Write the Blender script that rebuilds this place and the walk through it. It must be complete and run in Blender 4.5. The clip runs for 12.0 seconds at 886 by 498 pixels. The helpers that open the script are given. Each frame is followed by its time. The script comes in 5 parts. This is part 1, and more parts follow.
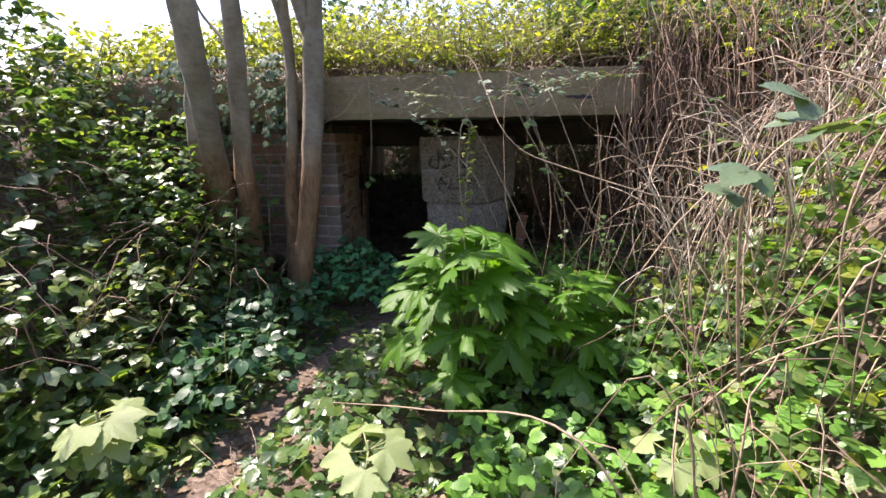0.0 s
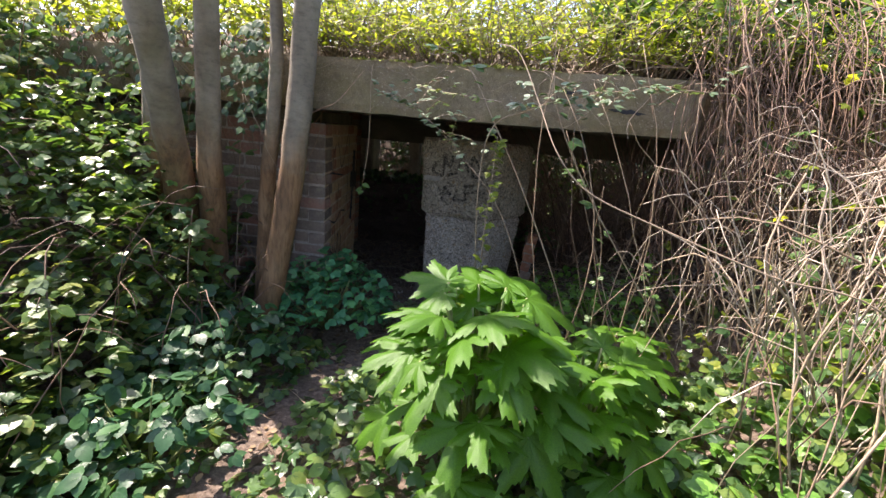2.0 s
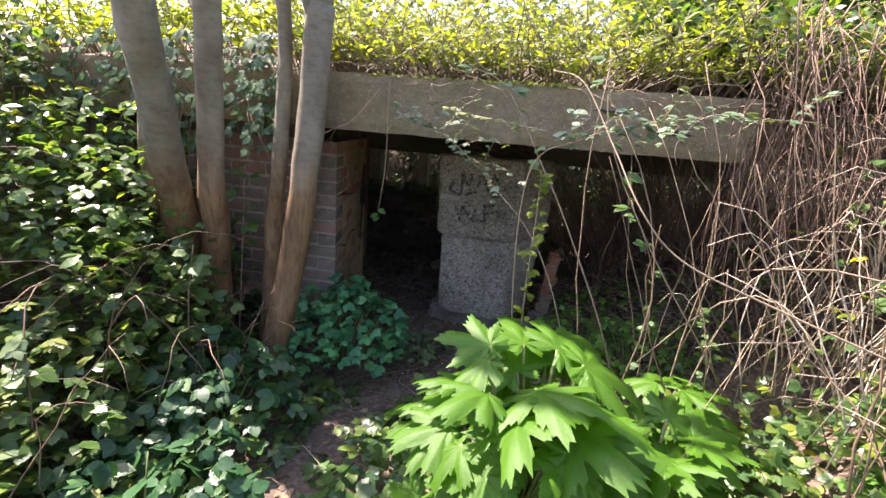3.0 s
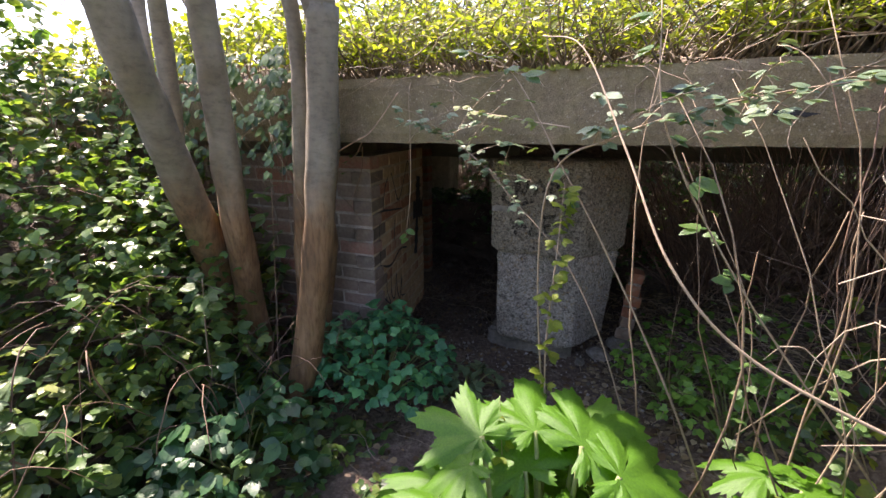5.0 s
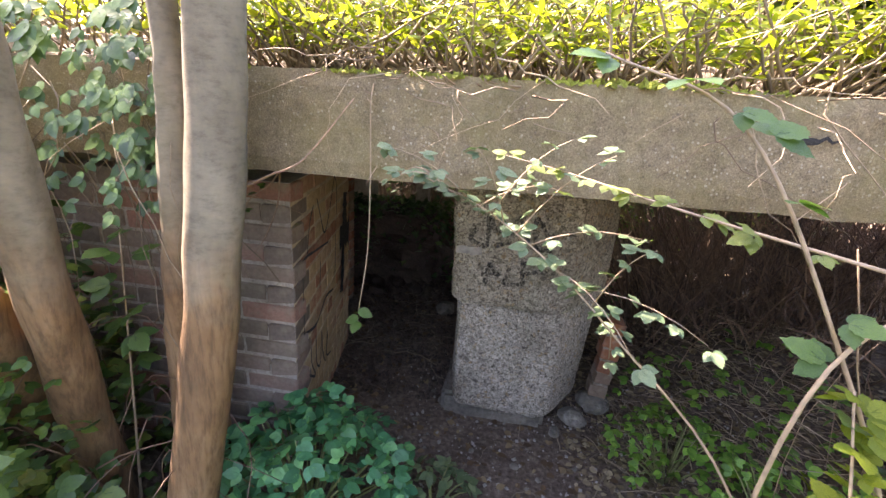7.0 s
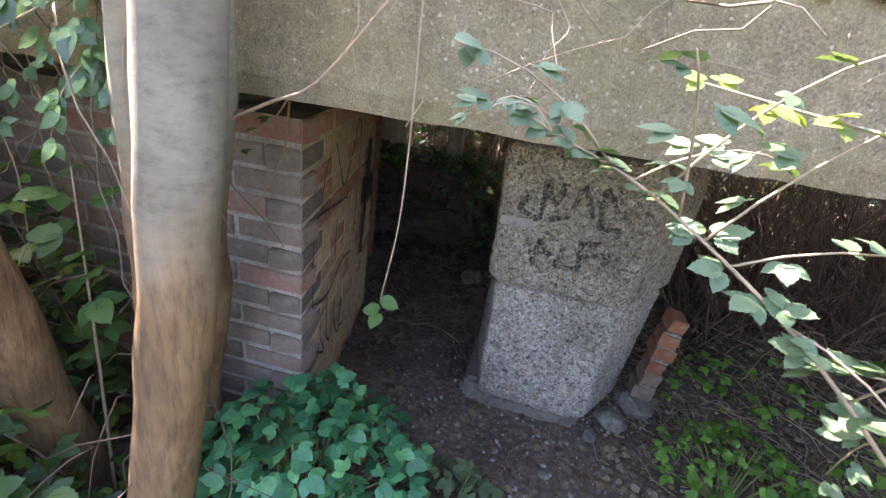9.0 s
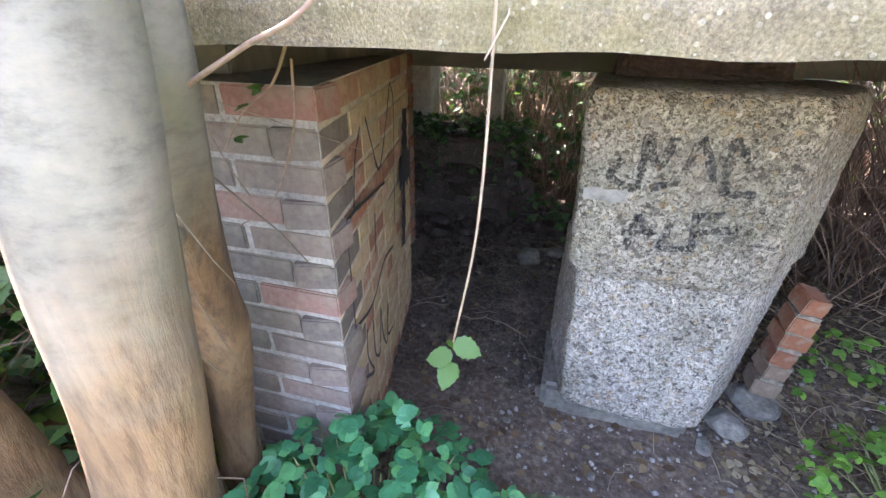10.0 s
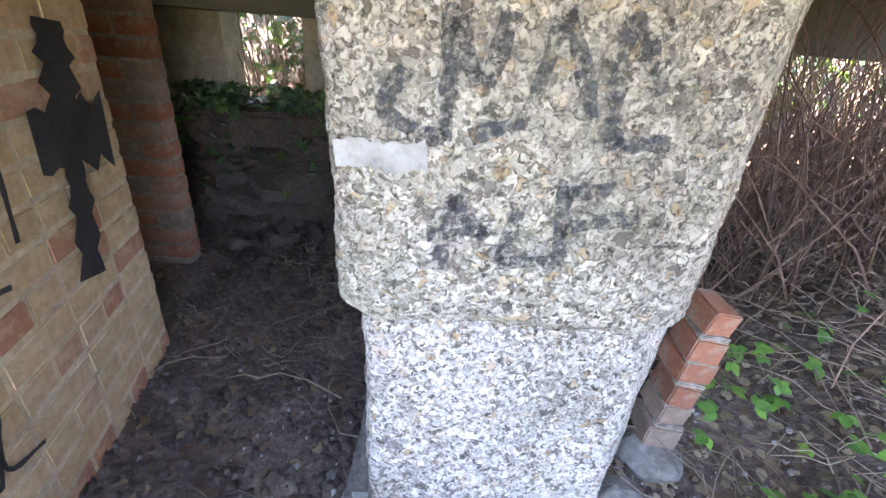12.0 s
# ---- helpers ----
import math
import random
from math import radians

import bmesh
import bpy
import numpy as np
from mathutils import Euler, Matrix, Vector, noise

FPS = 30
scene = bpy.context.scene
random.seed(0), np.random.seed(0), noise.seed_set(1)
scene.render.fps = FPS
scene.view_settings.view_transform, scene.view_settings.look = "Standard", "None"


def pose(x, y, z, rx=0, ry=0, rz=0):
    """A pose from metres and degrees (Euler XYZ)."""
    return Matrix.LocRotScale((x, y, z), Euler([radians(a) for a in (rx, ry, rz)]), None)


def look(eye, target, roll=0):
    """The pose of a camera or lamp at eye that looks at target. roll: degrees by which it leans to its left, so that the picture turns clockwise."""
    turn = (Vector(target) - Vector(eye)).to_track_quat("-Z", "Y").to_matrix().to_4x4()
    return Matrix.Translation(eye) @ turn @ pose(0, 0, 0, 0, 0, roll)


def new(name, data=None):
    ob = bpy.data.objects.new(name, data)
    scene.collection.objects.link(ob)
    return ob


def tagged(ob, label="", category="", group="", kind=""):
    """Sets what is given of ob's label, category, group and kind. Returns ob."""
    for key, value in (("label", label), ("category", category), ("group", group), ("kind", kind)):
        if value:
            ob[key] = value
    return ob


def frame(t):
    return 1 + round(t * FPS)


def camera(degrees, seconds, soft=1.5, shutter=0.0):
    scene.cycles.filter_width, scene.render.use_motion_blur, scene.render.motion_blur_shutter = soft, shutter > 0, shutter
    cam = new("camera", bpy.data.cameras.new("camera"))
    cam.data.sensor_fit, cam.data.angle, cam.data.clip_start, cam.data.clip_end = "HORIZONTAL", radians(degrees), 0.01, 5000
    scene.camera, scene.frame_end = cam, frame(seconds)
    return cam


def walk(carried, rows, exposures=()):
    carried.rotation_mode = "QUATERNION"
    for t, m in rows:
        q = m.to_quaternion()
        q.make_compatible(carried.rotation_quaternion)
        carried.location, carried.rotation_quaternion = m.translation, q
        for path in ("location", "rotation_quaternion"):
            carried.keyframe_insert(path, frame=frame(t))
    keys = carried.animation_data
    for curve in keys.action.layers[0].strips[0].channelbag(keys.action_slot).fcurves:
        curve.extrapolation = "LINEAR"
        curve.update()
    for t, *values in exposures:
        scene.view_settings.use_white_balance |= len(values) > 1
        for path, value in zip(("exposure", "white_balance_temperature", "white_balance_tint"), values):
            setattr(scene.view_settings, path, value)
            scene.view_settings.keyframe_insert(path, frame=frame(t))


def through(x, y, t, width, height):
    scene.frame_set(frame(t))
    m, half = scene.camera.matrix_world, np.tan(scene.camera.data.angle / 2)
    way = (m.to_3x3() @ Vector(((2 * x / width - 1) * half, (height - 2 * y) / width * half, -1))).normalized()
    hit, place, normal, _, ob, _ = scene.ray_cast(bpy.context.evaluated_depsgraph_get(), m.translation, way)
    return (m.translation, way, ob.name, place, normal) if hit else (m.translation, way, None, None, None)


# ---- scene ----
cam = camera(91.1, 12.0)
PATH = [
    (0, (0.554, 0.199, 1.183), (0.206, 2.104, 0.684), -0.7),
    (0.5, (0.551, 0.296, 1.179), (0.46, 2.225, 0.66), 1.0),
    (1, (0.54, 0.518, 1.208), (0.542, 2.451, 0.697), 2.5),
    (1.5, (0.477, 0.609, 1.255), (0.284, 2.528, 0.728), 1.6),
    (2, (0.383, 0.675, 1.245), (0.096, 2.583, 0.719), 5.0),
    (2.5, (0.219, 0.827, 1.329), (-0.141, 2.74, 0.867), 3.1),
    (3, (0.224, 0.887, 1.338), (-0.068, 2.794, 0.811), 4.8),
    (3.2, (0.211, 0.884, 1.356), (-0.083, 2.787, 0.817), 3.5),
    (4.8, (0.493, 1.225, 1.382), (-0.029, 3.081, 0.851), 3.6),
    (5, (0.415, 1.29, 1.357), (-0.307, 3.078, 0.825), -0.1),
    (5.5, (0.13, 1.434, 1.441), (-0.24, 3.34, 0.962), -2.3),
    (6, (0.148, 1.57, 1.473), (0.02, 3.49, 0.929), 1.0),
    (6.5, (0.123, 1.689, 1.483), (-0.137, 3.596, 0.937), 0.9),
    (7, (-0.058, 1.888, 1.473), (-0.326, 3.783, 0.89), 3.8),
    (7.2, (-0.128, 1.973, 1.52), (-0.412, 3.853, 0.899), 3.6),
    (8.8, (-0.166, 2.162, 1.417), (-0.579, 3.995, 0.731), 5.5),
    (9, (-0.191, 2.206, 1.406), (-0.508, 4.019, 0.623), 8.1),
    (9.5, (-0.285, 2.351, 1.357), (-0.697, 4.077, 0.435), 5.4),
    (10, (-0.337, 2.514, 1.323), (-0.802, 4.232, 0.411), 0.8),
    (10.5, (-0.304, 2.714, 1.238), (-0.737, 4.487, 0.42), 5.6),
    (11, (-0.323, 2.888, 1.175), (-0.656, 4.665, 0.32), 6.9),
    (11.5, (-0.26, 3.012, 1.12), (-0.342, 4.832, 0.295), 5.1),
    (12, (-0.138, 3.201, 1.052), (-0.065, 4.992, 0.165), 4.5),
]
EXPOSURES = [(0.0, 1.55, 6750, 25), (0.5, 1.8, 6500, 29), (1.0, 1.8, 6600, 24), (1.5, 1.95, 6700, 23), (2.4, 1.75, 6900, 23), (3.0, 2.15, 6900, 25), (4.8, 1.9, 7000, 26), (5.5, 2.35, 7400, 27), (6.0, 2.6, 7800, 27), (7.0, 3.15, 7600, 28), (8.8, 3.35, 6700, 26), (9.5, 4.1, 6600, 26), (10.5, 5.0, 6600, 23), (12.0, 5.3, 6500, 27)]
walk(cam, [(t, look(eye, target, roll)) for t, eye, target, roll in PATH], EXPOSURES)

# ---- world, sun ----
SUN_ELEVATION, SUN_TURN = 55.0, -66.0
sky_world = bpy.data.worlds.new("sky")
scene.world = sky_world
sky_world.use_nodes = True
_sky = sky_world.node_tree.nodes.new("ShaderNodeTexSky")
_sky.sky_type, _sky.sun_disc = "NISHITA", False
_sky.sun_elevation, _sky.sun_rotation = radians(SUN_ELEVATION), radians(SUN_TURN)
_sky.air_density, _sky.dust_density = 1.0, 1.5
_bg = sky_world.node_tree.nodes["Background"]
_bg.inputs["Strength"].default_value = 0.15
sky_world.node_tree.links.new(_sky.outputs["Color"], _bg.inputs["Color"])
_sun_data = bpy.data.lights.new("sun", "SUN")
_sun_data.energy, _sun_data.angle, _sun_data.color = 5.0, radians(0.8), (1.0, 0.95, 0.86)
sun = new("sun", _sun_data)
_to_sun = Vector((math.sin(radians(SUN_TURN)) * math.cos(radians(SUN_ELEVATION)), math.cos(radians(SUN_TURN)) * math.cos(radians(SUN_ELEVATION)), math.sin(radians(SUN_ELEVATION))))
sun.matrix_world = look(_to_sun * 30, (0, 0, 0))


# ---- materials ----
class Nodes:
    """Short hand for building one node material."""

    def __init__(self, name):
        self.mat = bpy.data.materials.new(name)
        self.mat.use_nodes = True
        self.tree = self.mat.node_tree
        self.bsdf = self.tree.nodes["Principled BSDF"]
        self.out = self.tree.nodes["Material Output"]
        self.geo = self.add("ShaderNodeTexCoord").outputs["Object"]

    def add(self, kind):
        return self.tree.nodes.new(kind)

    def link(self, a, b):
        self.tree.links.new(a, b)

    def noise(self, scale, detail=4.0, rough=0.6, vector=None):
        n = self.add("ShaderNodeTexNoise")
        n.inputs["Scale"].default_value, n.inputs["Detail"].default_value, n.inputs["Roughness"].default_value = scale, detail, rough
        self.link(vector or self.geo, n.inputs["Vector"])
        return n.outputs["Fac"]

    def stretched(self, sx, sy, sz):
        m = self.add("ShaderNodeMapping")
        m.inputs["Scale"].default_value = (sx, sy, sz)
        self.link(self.geo, m.inputs["Vector"])
        return m.outputs["Vector"]

    def ramp(self, fac, stops):
        r = self.add("ShaderNodeValToRGB")
        while len(r.color_ramp.elements) < len(stops):
            r.color_ramp.elements.new(0.5)
        for e, (p, c) in zip(r.color_ramp.elements, stops):
            e.position, e.color = p, (*c, 1)
        self.link(fac, r.inputs["Fac"])
        return r.outputs["Color"]

    def mix(self, fac, a, b, blend="MIX"):
        m = self.add("ShaderNodeMix")
        m.data_type, m.blend_type = "RGBA", blend
        for socket, value in ((m.inputs["Factor"], fac), (m.inputs["A"], a), (m.inputs["B"], b)):
            if isinstance(value, (int, float)):
                socket.default_value = value
            elif isinstance(value, tuple):
                socket.default_value = (*value, 1)
            else:
                self.link(value, socket)
        return m.outputs["Result"]

    def math(self, op, a, b=0.0):
        m = self.add("ShaderNodeMath")
        m.operation = op
        for socket, value in zip(m.inputs, (a, b)):
            if isinstance(value, (int, float)):
                socket.default_value = value
            else:
                self.link(value, socket)
        return m.outputs[0]

    def bump(self, height, strength=0.5, distance=0.01):
        b = self.add("ShaderNodeBump")
        b.inputs["Strength"].default_value, b.inputs["Distance"].default_value = strength, distance
        self.link(height, b.inputs["Height"])
        self.link(b.outputs["Normal"], self.bsdf.inputs["Normal"])

    def finish(self, colour, rough=0.85):
        if isinstance(colour, tuple):
            self.bsdf.inputs["Base Color"].default_value = (*colour, 1)
        else:
            self.link(colour, self.bsdf.inputs["Base Color"])
        if isinstance(rough, (int, float)):
            self.bsdf.inputs["Roughness"].default_value = rough
        else:
            self.link(rough, self.bsdf.inputs["Roughness"])
        return self.mat


def leaf_material(name, low, mid, high, through=0.4, gloss=0.45):
    """A leaf: each one its own tone, light shining through it."""
    k = Nodes(name)
    geo = k.add("ShaderNodeNewGeometry")
    tone = k.ramp(geo.outputs["Random Per Island"], [(0.0, low), (0.55, mid), (1.0, high)])
    blotch = k.ramp(k.noise(38.0, 3.0), [(0.3, (0.72, 0.74, 0.7)), (0.7, (1.12, 1.1, 1.05))])
    colour = k.mix(1.0, tone, blotch, "MULTIPLY")
    k.bump(k.noise(90.0, 2.0), 0.35, 0.003)
    k.finish(colour, gloss)
    t = k.add("ShaderNodeBsdfTranslucent")
    bright = k.mix(1.0, colour, (1.5, 1.45, 0.55), "MULTIPLY")
    k.link(bright, t.inputs["Color"])
    m = k.add("ShaderNodeMixShader")
    m.inputs["Fac"].default_value = through
    k.link(k.bsdf.outputs["BSDF"], m.inputs[1])
    k.link(t.outputs["BSDF"], m.inputs[2])
    k.link(m.outputs["Shader"], k.out.inputs["Surface"])
    return k.mat


BRAMBLE = leaf_material("bramble_leaf", (0.05, 0.11, 0.035), (0.095, 0.185, 0.052), (0.21, 0.29, 0.07), 0.48, 0.32)
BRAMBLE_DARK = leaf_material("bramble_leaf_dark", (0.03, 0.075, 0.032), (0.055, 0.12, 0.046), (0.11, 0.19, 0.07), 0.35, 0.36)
FRESH = leaf_material("fresh_leaf", (0.12, 0.18, 0.025), (0.22, 0.28, 0.035), (0.36, 0.39, 0.07), 0.6)
YELLOW = leaf_material("spring_leaf", (0.12, 0.17, 0.035), (0.2, 0.25, 0.065), (0.3, 0.33, 0.11), 0.45)
HOGWEED = leaf_material("hogweed_leaf", (0.045, 0.14, 0.014), (0.08, 0.21, 0.018), (0.15, 0.3, 0.026), 0.52, 0.42)
ELDER = leaf_material("elder_leaf", (0.035, 0.16, 0.08), (0.065, 0.26, 0.115), (0.12, 0.35, 0.13), 0.3, 0.36)
PALE = leaf_material("sycamore_leaf", (0.16, 0.23, 0.085), (0.23, 0.3, 0.12), (0.31, 0.37, 0.17), 0.35, 0.5)
GREYED = leaf_material("greyish_leaf", (0.07, 0.12, 0.06), (0.12, 0.18, 0.095), (0.2, 0.26, 0.14), 0.25, 0.35)
DEAD = leaf_material("dead_leaf", (0.07, 0.04, 0.02), (0.14, 0.085, 0.045), (0.26, 0.19, 0.11), 0.1, 0.8)


def stem_material(name, low, high):
    k = Nodes(name)
    geo = k.add("ShaderNodeNewGeometry")
    tone = k.ramp(geo.outputs["Random Per Island"], [(0.0, low), (1.0, high)])
    k.bump(k.noise(160.0), 0.4, 0.003)
    return k.finish(k.mix(1.0, tone, k.ramp(k.noise(50.0), [(0.3, (0.6, 0.6, 0.6)), (0.7, (1.15, 1.1, 1.05))]), "MULTIPLY"), 0.7)


CANE = stem_material("dead_cane", (0.14, 0.09, 0.055), (0.46, 0.36, 0.25))
PALE_CANE = stem_material("bleached_cane", (0.3, 0.24, 0.18), (0.58, 0.5, 0.4))
CANE_DARK = stem_material("brown_cane", (0.09, 0.055, 0.04), (0.3, 0.19, 0.125))
TWIG = stem_material("thin_twig", (0.1, 0.075, 0.05), (0.3, 0.24, 0.16))
GREEN_STEM = stem_material("green_stem", (0.12, 0.17, 0.05), (0.28, 0.3, 0.12))


def bark_material():
    k = Nodes("bark")
    z = k.add("ShaderNodeSeparateXYZ")
    k.link(k.geo, z.inputs[0])
    broad = k.noise(7.0, 5.0, 0.6, k.stretched(1, 1, 0.5))
    rings = k.noise(26.0, 6.0, 0.75, k.stretched(0.8, 0.8, 1.7))
    grain = k.noise(60.0, 5.0, 0.7, k.stretched(1, 1, 0.16))
    grey = k.ramp(broad, [(0.3, (0.12, 0.1, 0.07)), (0.5, (0.18, 0.155, 0.112)), (0.72, (0.26, 0.225, 0.17))])
    grey = k.mix(1.0, grey, k.ramp(rings, [(0.32, (0.68, 0.66, 0.63)), (0.5, (1, 1, 1)), (0.7, (1.2, 1.17, 1.12))]), "MULTIPLY")
    brown = k.ramp(broad, [(0.28, (0.1, 0.055, 0.026)), (0.5, (0.2, 0.115, 0.055)), (0.75, (0.31, 0.2, 0.11))])
    brown = k.mix(1.0, brown, k.ramp(grain, [(0.34, (0.55, 0.52, 0.48)), (0.55, (1.05, 1.03, 1.0))]), "MULTIPLY")
    edge = k.math("ADD", z.outputs["Z"], k.math("MULTIPLY", k.noise(9.0), 0.35))
    worn_fac = k.add("ShaderNodeMapRange")
    worn_fac.inputs["From Min"].default_value, worn_fac.inputs["From Max"].default_value = 1.4, 1.12
    k.link(edge, worn_fac.inputs["Value"])
    colour = k.mix(worn_fac.outputs["Result"], grey, brown)
    moss = k.ramp(k.noise(5.0, 3.0), [(0.55, (0, 0, 0)), (0.8, (0.3, 0.3, 0.3))])
    colour = k.mix(moss, colour, (0.19, 0.2, 0.1))
    k.bump(k.math("ADD", k.math("MULTIPLY", rings, 0.35), k.math("MULTIPLY", grain, worn_fac.outputs["Result"])), 0.6, 0.01)
    return k.finish(colour, 0.85)


BARK = bark_material()


def concrete_material(name, scale, dark, light, paste, moss=0.0, gap=0.5):
    """Exposed gravel concrete: stones of many tones in a grey paste."""
    k = Nodes(name)
    warp = k.add("ShaderNodeMix")
    warp.data_type, warp.blend_type = "RGBA", "LINEAR_LIGHT"
    warp.inputs["Factor"].default_value = 0.02
    k.link(k.geo, warp.inputs["A"])
    nz = k.add("ShaderNodeTexNoise")
    nz.inputs["Scale"].default_value = 60
    k.link(k.geo, nz.inputs["Vector"])
    k.link(nz.outputs["Color"], warp.inputs["B"])
    cells, edges = [], []
    for s in (scale, scale * 2.3):
        v = k.add("ShaderNodeTexVoronoi")
        v.inputs["Scale"].default_value = s
        k.link(warp.outputs["Result"], v.inputs["Vector"])
        e = k.add("ShaderNodeTexVoronoi")
        e.feature = "DISTANCE_TO_EDGE"
        e.inputs["Scale"].default_value = s
        k.link(warp.outputs["Result"], e.inputs["Vector"])
        bw = k.add("ShaderNodeSeparateColor")
        k.link(v.outputs["Color"], bw.inputs[0])
        cells.append(bw)
        edges.append(e.outputs["Distance"])
    stone = k.ramp(cells[0].outputs[0], [(0.0, dark), (0.25, tuple(0.5 * (a + b) for a, b in zip(dark, light))), (0.7, light), (0.93, (0.36, 0.25, 0.14)), (1.0, tuple(min(0.85, 1.25 * a) for a in light))])
    small = k.ramp(cells[1].outputs[0], [(0.0, dark), (0.5, paste), (1.0, light)])
    has = k.ramp(k.math("MULTIPLY", edges[0], cells[0].outputs[1]), [(0.03 * gap, (0, 0, 0)), (0.1 * gap, (1, 1, 1))])
    colour = k.mix(has, small, stone)
    pits = k.ramp(k.noise(95.0, 3.0, 0.6), [(0.33, (0.5, 0.46, 0.42)), (0.45, (1, 1, 1)), (0.7, (1.08, 1.06, 1.03))])
    colour = k.mix(1.0, colour, pits, "MULTIPLY")
    grime = k.ramp(k.noise(2.2, 6.0, 0.65), [(0.3, (0.55, 0.54, 0.5)), (0.55, (1, 1, 1)), (0.8, (1.1, 1.08, 1.02))])
    colour = k.mix(1.0, colour, grime, "MULTIPLY")
    if moss:
        patch = k.ramp(k.noise(3.1, 5.0, 0.7), [(0.45, (0, 0, 0)), (0.75, (moss, moss, moss))])
        colour = k.mix(patch, colour, (0.15, 0.15, 0.055))
    height = k.math("ADD", k.math("MULTIPLY", has, 1.0), k.math("MULTIPLY", k.noise(140.0), 0.8))
    k.bump(k.math("ADD", height, pits), 0.9, 0.008)
    return k.finish(colour, 0.9)


PIER_CONCRETE = concrete_material("gravel_concrete", 66.0, (0.1, 0.085, 0.07), (0.62, 0.56, 0.49), (0.42, 0.38, 0.33), 0.0, 0.9)
PIER_UPPER = concrete_material("brown_gravel_concrete", 58.0, (0.09, 0.075, 0.06), (0.54, 0.475, 0.39), (0.35, 0.31, 0.255), 0.25, 0.95)


def slab_material():
    """Old lintel concrete: sandy grain, scattered pebbles, rusty and mossy stains."""
    k = Nodes("weathered_concrete")
    grain = k.noise(240.0, 4.0, 0.75)
    middle = k.noise(26.0, 5.0, 0.7)
    stain = k.noise(1.7, 5.0, 0.65, k.stretched(1, 1, 0.5))
    colour = k.ramp(grain, [(0.3, (0.12, 0.1, 0.072)), (0.5, (0.24, 0.2, 0.145)), (0.72, (0.42, 0.365, 0.27))])
    colour = k.mix(1.0, colour, k.ramp(middle, [(0.3, (0.68, 0.66, 0.62)), (0.7, (1.2, 1.18, 1.12))]), "MULTIPLY")
    colour = k.mix(1.0, colour, k.ramp(stain, [(0.3, (0.62, 0.58, 0.5)), (0.6, (1.05, 1.0, 0.92)), (0.8, (1.2, 1.16, 1.08))]), "MULTIPLY")
    v = k.add("ShaderNodeTexVoronoi")
    v.inputs["Scale"].default_value = 105.0
    k.link(k.geo, v.inputs["Vector"])
    tone = k.add("ShaderNodeSeparateColor")
    k.link(v.outputs["Color"], tone.inputs[0])
    reach = k.math("MULTIPLY", tone.outputs[1], 0.4)
    pebble = k.ramp(k.math("SUBTRACT", reach, v.outputs["Distance"]), [(0.0, (0, 0, 0)), (0.06, (0.8, 0.8, 0.8))])
    colour = k.mix(pebble, colour, k.ramp(tone.outputs[0], [(0.0, (0.09, 0.07, 0.05)), (0.4, (0.22, 0.18, 0.13)), (1.0, (0.42, 0.37, 0.28))]))
    green = k.ramp(k.noise(4.0, 5.0, 0.7), [(0.42, (0, 0, 0)), (0.72, (0.55, 0.55, 0.55))])
    colour = k.mix(green, colour, (0.19, 0.165, 0.06))
    k.bump(k.math("ADD", k.math("MULTIPLY", pebble, 0.5), k.math("ADD", grain, middle)), 0.6, 0.006)
    return k.finish(colour, 0.9)


SLAB_CONCRETE = slab_material()


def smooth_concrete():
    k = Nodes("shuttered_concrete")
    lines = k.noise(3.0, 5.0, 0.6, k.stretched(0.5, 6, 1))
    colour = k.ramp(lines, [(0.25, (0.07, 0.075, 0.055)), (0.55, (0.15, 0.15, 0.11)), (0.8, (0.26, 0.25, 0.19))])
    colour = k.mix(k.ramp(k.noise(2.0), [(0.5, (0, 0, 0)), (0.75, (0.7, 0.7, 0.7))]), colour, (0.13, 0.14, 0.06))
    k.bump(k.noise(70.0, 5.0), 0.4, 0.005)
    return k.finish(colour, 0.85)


SOFFIT = smooth_concrete()


def plain_rough(name, low, mid, high, scale, bump=0.5, rough=0.9):
    k = Nodes(name)
    n = k.noise(scale, 6.0, 0.65)
    m = k.noise(scale * 0.13, 3.0)
    colour = k.ramp(n, [(0.28, low), (0.5, mid), (0.74, high)])
    colour = k.mix(1.0, colour, k.ramp(m, [(0.3, (0.65, 0.65, 0.65)), (0.7, (1.15, 1.13, 1.1))]), "MULTIPLY")
    k.bump(n, bump, 0.015)
    return k.finish(colour, rough)


SOIL = plain_rough("leafy_soil", (0.055, 0.038, 0.028), (0.135, 0.097, 0.072), (0.27, 0.215, 0.165), 42.0, 0.9)
# earth with the shade under the roof put into its colour
SHADED_EARTH = plain_rough("shaded_dark_earth", (0.032, 0.022, 0.016), (0.07, 0.048, 0.035), (0.13, 0.098, 0.07), 60.0, 0.9, 0.75)
DIRTY_MORTAR = plain_rough("dirty_mortar", (0.13, 0.105, 0.08), (0.22, 0.185, 0.145), (0.34, 0.3, 0.25), 70.0, 0.7)
MORTAR = plain_rough("lime_mortar", (0.24, 0.21, 0.18), (0.4, 0.36, 0.31), (0.52, 0.48, 0.42), 80.0, 0.6)
JAMB_MORTAR = plain_rough("limewashed_mortar", (0.38, 0.31, 0.21), (0.52, 0.43, 0.3), (0.6, 0.52, 0.38), 60.0, 0.5)
PLASTER = plain_rough("pale_render", (0.3, 0.27, 0.2), (0.44, 0.4, 0.3), (0.55, 0.5, 0.4), 30.0, 0.4)
PALE_PATCH = plain_rough("smooth_cement_patch", (0.22, 0.205, 0.185), (0.31, 0.29, 0.265), (0.4, 0.38, 0.35), 60.0, 0.3)
SPRAY = plain_rough("black_spray_paint", (0.012, 0.012, 0.014), (0.02, 0.02, 0.022), (0.05, 0.05, 0.05), 120.0, 0.5, 0.7)
